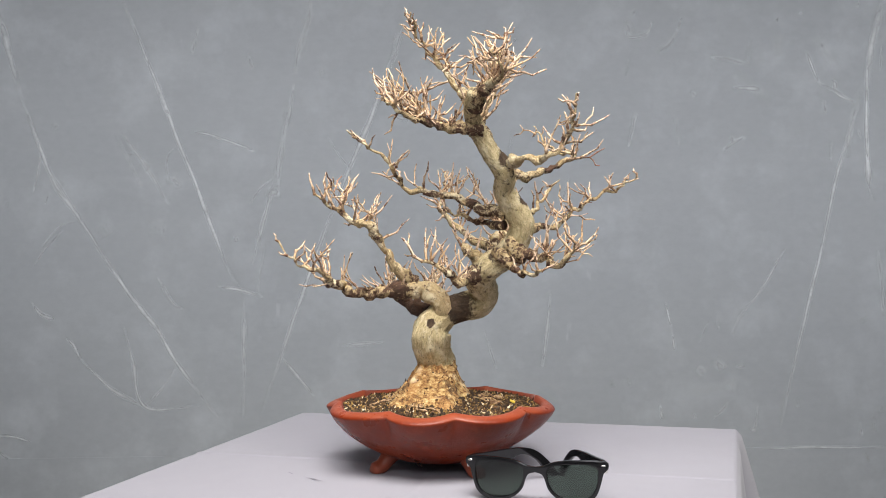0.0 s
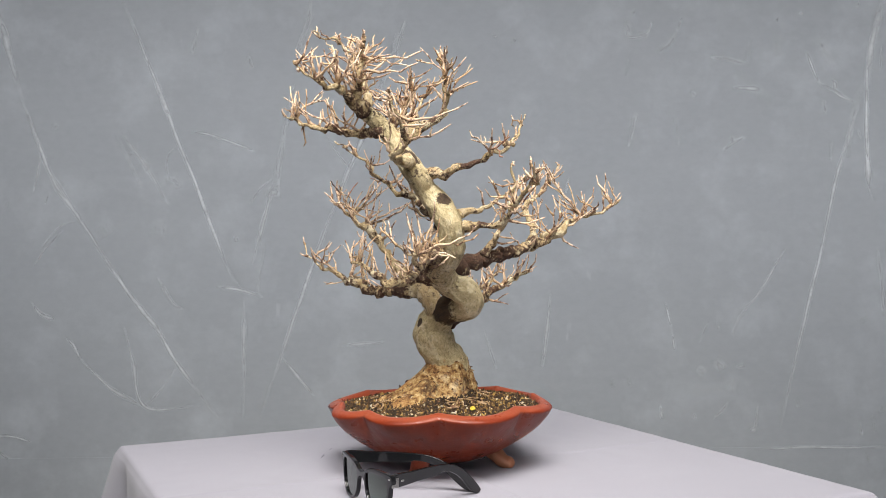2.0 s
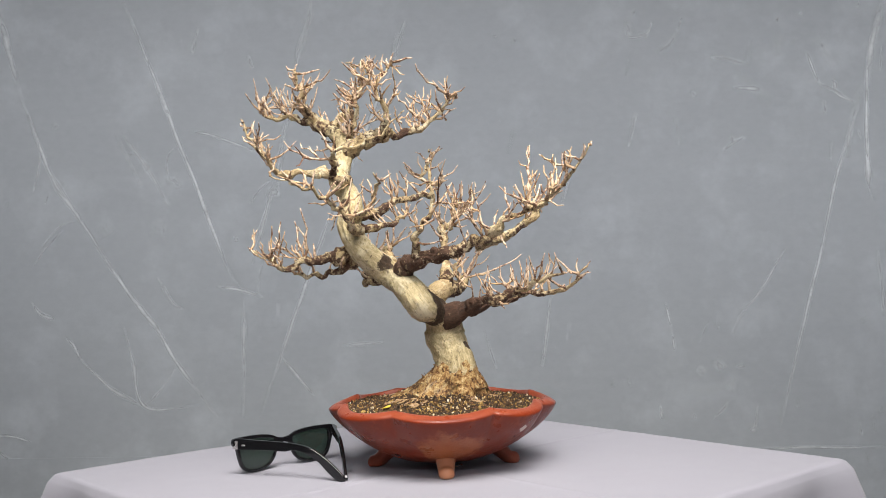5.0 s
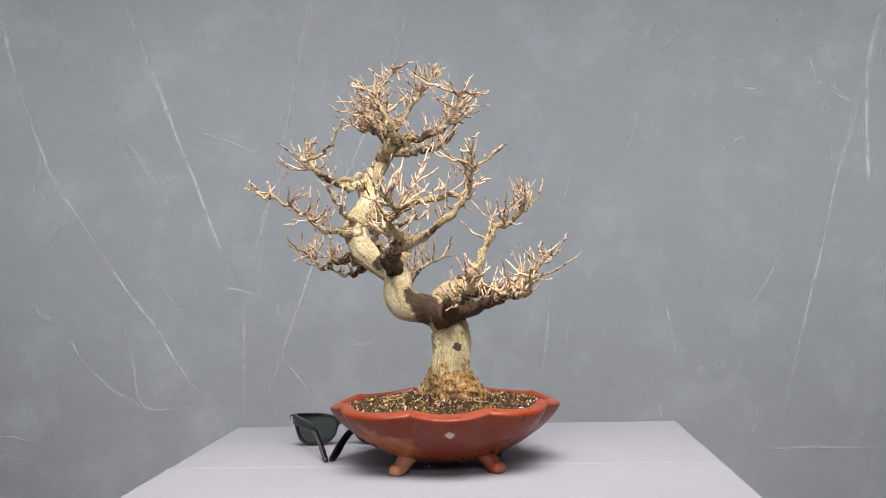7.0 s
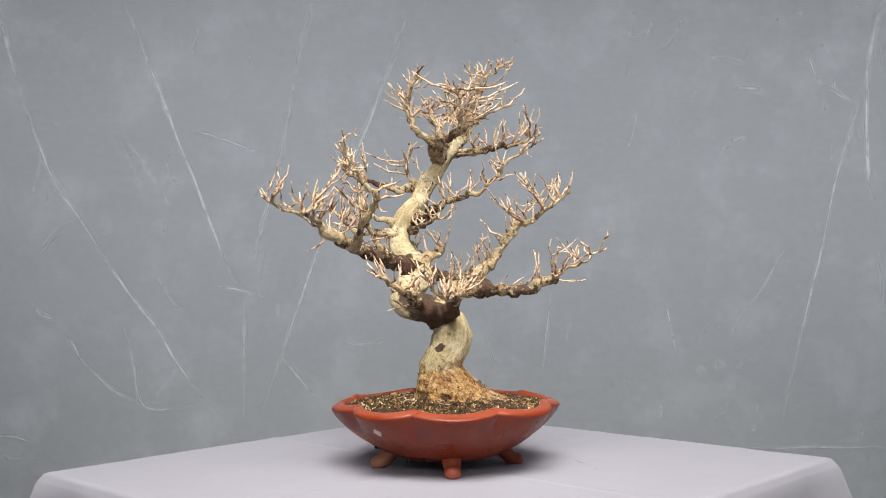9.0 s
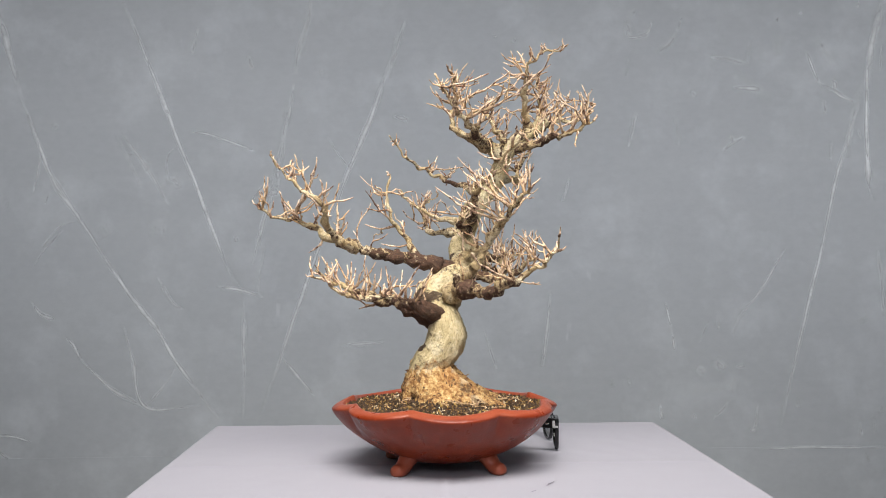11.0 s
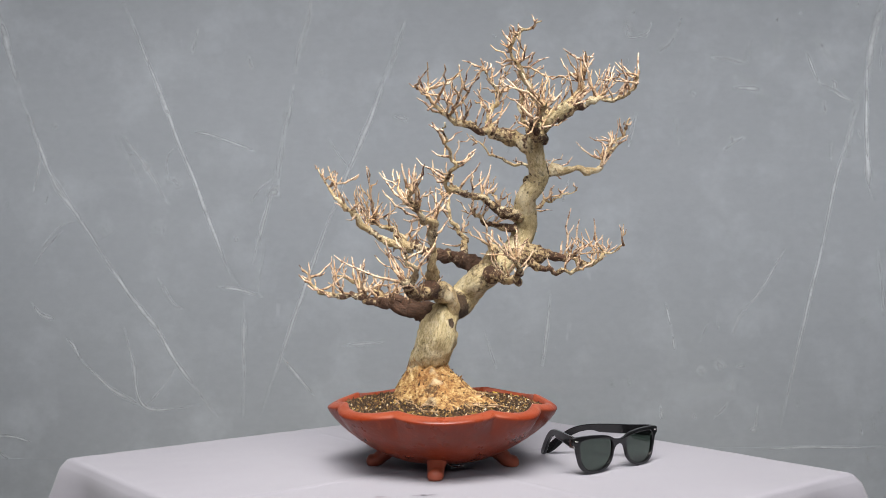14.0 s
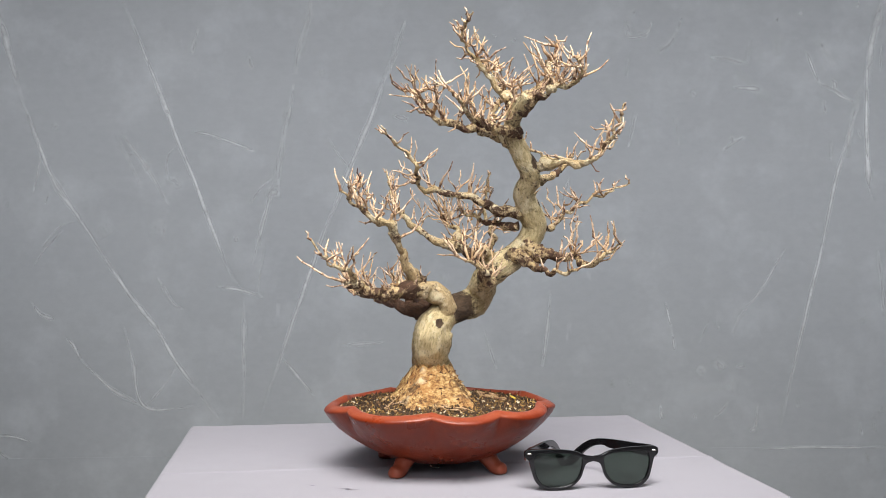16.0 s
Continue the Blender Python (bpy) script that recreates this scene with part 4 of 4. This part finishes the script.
    limb(root, [(0.062, -0.120, 0.450, 0.0115, 0.2), (0.049, -0.086, 0.467, 0.0118, 0.3), (0.020, -0.062, 0.474, 0.0088, 0.4), (-0.004, -0.054, 0.481, 0.0075, 0.3), (-0.021, -0.030, 0.493, 0.0055, 0.1), (-0.037, 0.005, 0.535, 0.0018, 0.0)],
         [(-0.093, -0.076, 0.550), (-0.067, -0.068, 0.523), (-0.042, -0.083, 0.509), (-0.090, -0.045, 0.546), (-0.086, -0.114, 0.547), (-0.051, -0.113, 0.556), (-0.026, 0.007, 0.533), (0.044, -0.009, 0.568), (-0.058, -0.022, 0.500)], 16, (0.02, 0.045), 0.35)
    limb(root, [(0.044, -0.078, 0.468, 0.0085, 0.3), (0.062, -0.048, 0.488, 0.0068, 0.1), (0.072, -0.045, 0.510, 0.0052, 0.0), (0.078, -0.053, 0.532, 0.0038, 0.0), (0.055, -0.042, 0.574, 0.0014, 0.0)],
         [(0.110, -0.077, 0.565), (0.045, -0.033, 0.567), (0.115, -0.084, 0.568), (0.030, -0.023, 0.580), (0.073, -0.030, 0.545), (0.100, -0.030, 0.530)], 14, (0.02, 0.05), 0.35)
    # short limb filling the fork below the crown
    limb(root, [(0.050, -0.130, 0.461, 0.0085, 0.4), (0.054, -0.112, 0.484, 0.0068, 0.3), (0.062, -0.102, 0.506, 0.0045, 0.1), (0.068, -0.102, 0.528, 0.0016, 0.0)],
         [(0.050, -0.095, 0.545), (0.085, -0.118, 0.545), (0.030, -0.110, 0.538), (0.088, -0.088, 0.530)], 16, (0.02, 0.045), 0.2)
    # crown
    limb(root, [(0.046, -0.165, 0.486, 0.0100, 0.4), (0.060, -0.200, 0.503, 0.0070, 0.3), (0.066, -0.215, 0.508, 0.0060, 0.1), (0.077, -0.255, 0.510, 0.0032, 0.0), (0.066, -0.280, 0.532, 0.0014, 0.0)],
         [(0.083, -0.231, 0.553), (0.116, -0.222, 0.561), (0.064, -0.277, 0.524), (0.042, -0.210, 0.568), (0.100, -0.245, 0.535), (0.040, -0.245, 0.535)], 18, (0.02, 0.045), 0.08)
    limb(root, [(0.046, -0.180, 0.494, 0.0090, 0.4), (0.066, -0.186, 0.515, 0.0065, 0.2), (0.074, -0.190, 0.532, 0.0045, 0.0), (0.088, -0.190, 0.572, 0.0014, 0.0)],
         [(0.044, -0.180, 0.579), (0.108, -0.167, 0.527), (0.141, -0.150, 0.536), (0.105, -0.112, 0.562), (0.125, -0.180, 0.545), (0.060, -0.205, 0.575)], 20, (0.02, 0.05), 0.06)
    limb(root, [(0.044, -0.162, 0.486, 0.0085, 0.4), (0.030, -0.146, 0.510, 0.0065, 0.1), (0.014, -0.140, 0.532, 0.0050, 0.0), (-0.002, -0.134, 0.553, 0.0042, 0.0), (-0.026, -0.140, 0.583, 0.0028, 0.0), (-0.034, -0.190, 0.602, 0.0014, 0.0)],
         [(-0.040, -0.145, 0.602), (-0.003, -0.159, 0.570), (0.024, -0.168, 0.566), (0.004, -0.099, 0.565), (-0.048, -0.149, 0.597), (-0.020, -0.110, 0.560), (0.030, -0.113, 0.579), (0.012, -0.106, 0.583), (0.000, -0.105, 0.570), (0.037, -0.119, 0.560), (0.019, -0.115, 0.554)], 17, (0.015, 0.04), 0.06)
    return root


def root_base(root):
    verts, faces = [], []
    n, rows = 120, 30
    for j in range(rows + 1):
        t = j / rows
        z = 0.086 + 0.058 * t
        # the mound leans from the trunk's foot towards one side
        low = (1 - t) ** 1.5
        cx, cy = -0.008 - 0.013 * low, 0.018 - 0.032 * low
        for i in range(n):
            a = 2 * math.pi * i / n
            r = 0.0285 + 0.043 * (1 - t) ** 1.7 + 0.0050 * math.sin(math.pi * t)
            d = Vector((math.cos(a), math.sin(a), 0))
            root_rib = 0.09 * math.sin(a * 5 + 1.0 + 2 * t) + 0.05 * math.sin(a * 11 + 4 - 3 * t)
            r *= 1 + root_rib * (1 - t) + 0.10 * noise.noise(Vector((d.x * 2.2, d.y * 2.2, z * 40))) + 0.050 * noise.noise(Vector((d.x * 7, d.y * 7, z * 110))) + 0.025 * noise.noise(Vector((d.x * 18, d.y * 18, z * 200)))
            verts.append((cx + r * d.x * 0.92, cy + r * d.y * (1.08 + (0.14 * low if d.y < 0 else 0.0) * -d.y), z + 0.010 * t * noise.noise(Vector((d.x * 3.0, d.y * 3.0, 7))) + 0.003 * noise.noise(Vector((d.x * 4, d.y * 4, z * 60)))))
    for j in range(rows):
        for i in range(n):
            faces.append((j * n + i, j * n + (i + 1) % n, (j + 1) * n + (i + 1) % n, (j + 1) * n + i))
    faces.append(tuple(rows * n + i for i in range(n)))
    part("root_base", mesh_of("root_base", verts, faces), ROOT, root, "crusty orange and tan flaring root base")
    rng = random.Random(4)
    cv, cf = [], []
    for _ in range(520):
        x, y, z = verts[int(0.95 * rows * rng.random() ** 1.5) * n + rng.randrange(n)]
        s = rng.choice((0.0009, 0.0012, 0.0016, 0.0022))
        c = Vector((x, y, z)) + Vector((rng.uniform(-1, 1), rng.uniform(-1, 1), rng.uniform(-0.5, 0.8))) * s * 0.7
        m = Euler((rng.uniform(0, 6), rng.uniform(0, 6), rng.uniform(0, 6))).to_matrix()
        sc = Vector((rng.uniform(1.0, 2.4), rng.uniform(0.5, 0.9), rng.uniform(0.3, 0.6))) * s
        b0 = len(cv)
        cv += [tuple(c + m @ Vector((o[0] * sc.x, o[1] * sc.y, o[2] * sc.z))) for o in OCTA]
        cf += [tuple(b0 + k for k in f) for f in OCTA_FACES]
    tagged(part("bark_crumb", mesh_of("bark_crumb", cv, cf, False), CRUMB, root), kind="stuff")
    for k in range(26):
        a = TREE.uniform(0, 2 * math.pi)
        r = TREE.uniform(0.050, 0.085)
        pts = []
        for i in range(TREE.randint(4, 7)):
            x, y = r * math.cos(a), r * math.sin(a)
            pts.append((x, y, soil_height(x, y) + 0.0018 + 0.001 * (i % 2), 0.0011))
            a += TREE.uniform(-0.10, 0.16)
            r += TREE.uniform(-0.001, 0.010)
            r = min(r, 0.128)
        v, f = tube(curve_through(pts, 0.005), 6)
        part("surface_root", mesh_of("surface_root", v, f), TWIG, root)


# ---- the sunglasses ----
def closed(pts, step):
    p = [np.array(q, float) for q in pts]
    n, out = len(p), []
    for i in range(n):
        a, b, c, d = p[i - 1], p[i], p[(i + 1) % n], p[(i + 2) % n]
        m = max(2, int(np.linalg.norm(c - b) / step))
        for k in range(m):
            t = k / m
            out.append(0.5 * (2 * b + (c - a) * t + (2 * a - 5 * b + 4 * c - d) * t * t + (3 * b - a - 3 * c + d) * t ** 3))
    return out


LENS_LINE = [(13.8, 36.5), (24, 40), (40, 41.6), (57, 41.6), (65.3, 39.2), (66.8, 30), (63.8, 15.5), (56.3, 6.6), (46, 3.7), (33.5, 4.6), (23, 8.8), (16, 17.2), (13.2, 28)]
FRAME_LINE = [(0, 37.5), (9, 39), (20, 43.5), (38, 46), (58, 46.5), (72, 46), (77.5, 44), (77.5, 37.5), (73, 33.5), (70, 22), (65.5, 9.5), (57, 2.2), (46, 0), (33, 1), (22, 5.5), (14, 14), (10.5, 24), (7.5, 29.5), (0, 32)]


def sheet_with_holes(outer, holes, y0, y1, bend=0.0):
    """A flat outline in x, z with holes, between the depths y0 and y1, bent back towards its ends."""
    bm = bmesh.new()
    for loop in (outer, *holes):
        vs = [bm.verts.new((p[0], y0, p[1])) for p in loop]
        for i, v in enumerate(vs):
            bm.edges.new((v, vs[(i + 1) % len(vs)]))
    bmesh.ops.triangle_fill(bm, use_beauty=True, use_dissolve=False, edges=bm.edges[:])
    made = bmesh.ops.extrude_face_region(bm, geom=bm.faces[:])
    for v in made["geom"]:
        if isinstance(v, bmesh.types.BMVert):
            v.co.y = y1
    for v in bm.verts:
        v.co.y += bend * v.co.x ** 2
    return bm


def sunglasses():
    g = 0.001
    root = new("sunglasses")
    tagged(root, "black plastic sunglasses with dark green lenses, standing open on the cloth", "sunglasses")
    right = curve_through([tuple(v * g for v in p) for p in FRAME_LINE], 0.0025)
    outer = right + [np.array((-p[0], p[1])) for p in right[-2:0:-1]]
    lens = closed([tuple(v * g for v in p) for p in LENS_LINE], 0.0025)
    mirror = [np.array((-p[0], p[1])) for p in lens[::-1]]
    bm = sheet_with_holes(outer, [lens, mirror], -0.0022, 0.0028, 0.9)
    front = part("front_frame", bm_mesh("front_frame", bm), BLACK, root)
    bev = front.modifiers.new("round", "BEVEL")
    bev.width, bev.segments, bev.limit_method, bev.angle_limit = 0.0009, 2, "ANGLE", radians(50)
    for loop in (lens, mirror):
        mid = sum(loop) / len(loop)
        bm = sheet_with_holes([mid + (p - mid) * 1.035 for p in loop], [], -0.0002, 0.0012, 0.9)
        part("lens", bm_mesh("lens", bm), LENS, front, "dark green glass lens")
    for s in (-1, 1):
        bm = bmesh.new()
        bmesh.ops.create_uvsphere(bm, u_segments=10, v_segments=6, radius=1, matrix=Matrix.Translation((s * 0.0725, -0.0022 + 0.9 * 0.0725 ** 2, 0.0415)) @ Matrix.Diagonal((0.0030, 0.0008, 0.0013, 1)))
        part("rivet", bm_mesh("rivet", bm, True), SILVER, front, "small silver rivet")
    # arms: side outline in length, height
    arm = [(0, 0.0455), (0.030, 0.0452), (0.070, 0.0437), (0.095, 0.0405), (0.112, 0.0340), (0.130, 0.0215), (0.143, 0.0098), (0.1485, 0.0035), (0.147, 0.0003), (0.139, 0.0003), (0.128, 0.0080),
           (0.114, 0.0215), (0.100, 0.0300), (0.088, 0.0338), (0.078, 0.0348), (0.070, 0.0328), (0.040, 0.0332), (0, 0.0335)]
    for s, yaw in ((1, ARM_RIGHT), (-1, ARM_LEFT)):
        bm = sheet_with_holes(closed(arm, 0.004), [], -0.0020, 0.0020)
        m = Matrix.Translation((s * 0.0735, 0.0068, 0)) @ Matrix.Rotation(radians(yaw), 4, "Z")
        bmesh.ops.transform(bm, matrix=m, verts=bm.verts)
        a = part("temple_arm", bm_mesh("temple_arm", bm), BLACK, root)
        bv = a.modifiers.new("round", "BEVEL")
        bv.width, bv.segments, bv.limit_method, bv.angle_limit = 0.0011, 3, "ANGLE", radians(50)
        bm = bmesh.new()
        bmesh.ops.create_uvsphere(bm, u_segments=10, v_segments=6, radius=1, matrix=m @ Matrix.Translation((0.012, -s * 0.0021, 0.0385)) @ Matrix.Diagonal((0.0032, 0.0006, 0.0013, 1)))
        part("rivet", bm_mesh("rivet", bm, True), SILVER, a, "small silver rivet")
        bm = bmesh.new()
        box(bm, s * 0.0735 - 0.0028, s * 0.0735 + 0.0028, 0.004, 0.0115, 0.0335, 0.0435)
        part("hinge", bm_mesh("hinge", bm), SILVER, a, "pale metal hinge")
    root.scale = (1.13, 1.12, 1.12)
    return root


GLASSES_AT = (0.1110, -0.2210, -16.0)
ARM_RIGHT, ARM_LEFT = 118.0, 60.0


# ---- small things on the soil and the cloth ----
def fallen_leaf():
    verts = [(0, -0.005, 0), (0.004, -0.001, 0.001), (0.003, 0.004, 0.0005), (0, 0.006, 0.0015), (-0.004, 0.002, 0.001), (-0.003, -0.003, 0)]
    verts += [(x, y, z + 0.0014) for x, y, z in verts]
    faces = [tuple(range(5, -1, -1)), tuple(range(6, 12))] + [(i, (i + 1) % 6, 6 + (i + 1) % 6, 6 + i) for i in range(6)]
    ob = part("fallen_leaf", mesh_of("fallen_leaf", verts, faces), YELLOW)
    return tagged(ob, "small crumpled yellow leaf lying on the soil", "leaf")


def turned(ob, base):
    """Key a thing that stands at base on the table and goes round with it."""
    walk(ob, [(t, pose(0, 0, 0, 0, 0, a) @ base) for t, a in TURNS])


THE_TABLE, THE_CLOTH, THE_POT, THE_SOIL, THE_TREE, THE_GLASSES, THE_LEAF = table(), tablecloth(), pot(), soil(), tree(), sunglasses(), fallen_leaf()


def motions():
    level = pose(0, 0, 0, 0.666, 0.366, 0)  # the table stands a little out of level
    for ob in (THE_TABLE, THE_CLOTH, THE_POT, THE_SOIL):
        turned(ob, level)
    turned(THE_TREE, pose(0, 0, 0))
    gx, gy, ga = GLASSES_AT
    turned(THE_GLASSES, level @ pose(gx * K, gy * K, 0.0008, 0, 0, ga))
    turned(THE_LEAF, pose(0.098 * K, -0.030 * K, (soil_height(0.098, -0.030) + 0.0022) * K, 12, 8, 40))


motions()
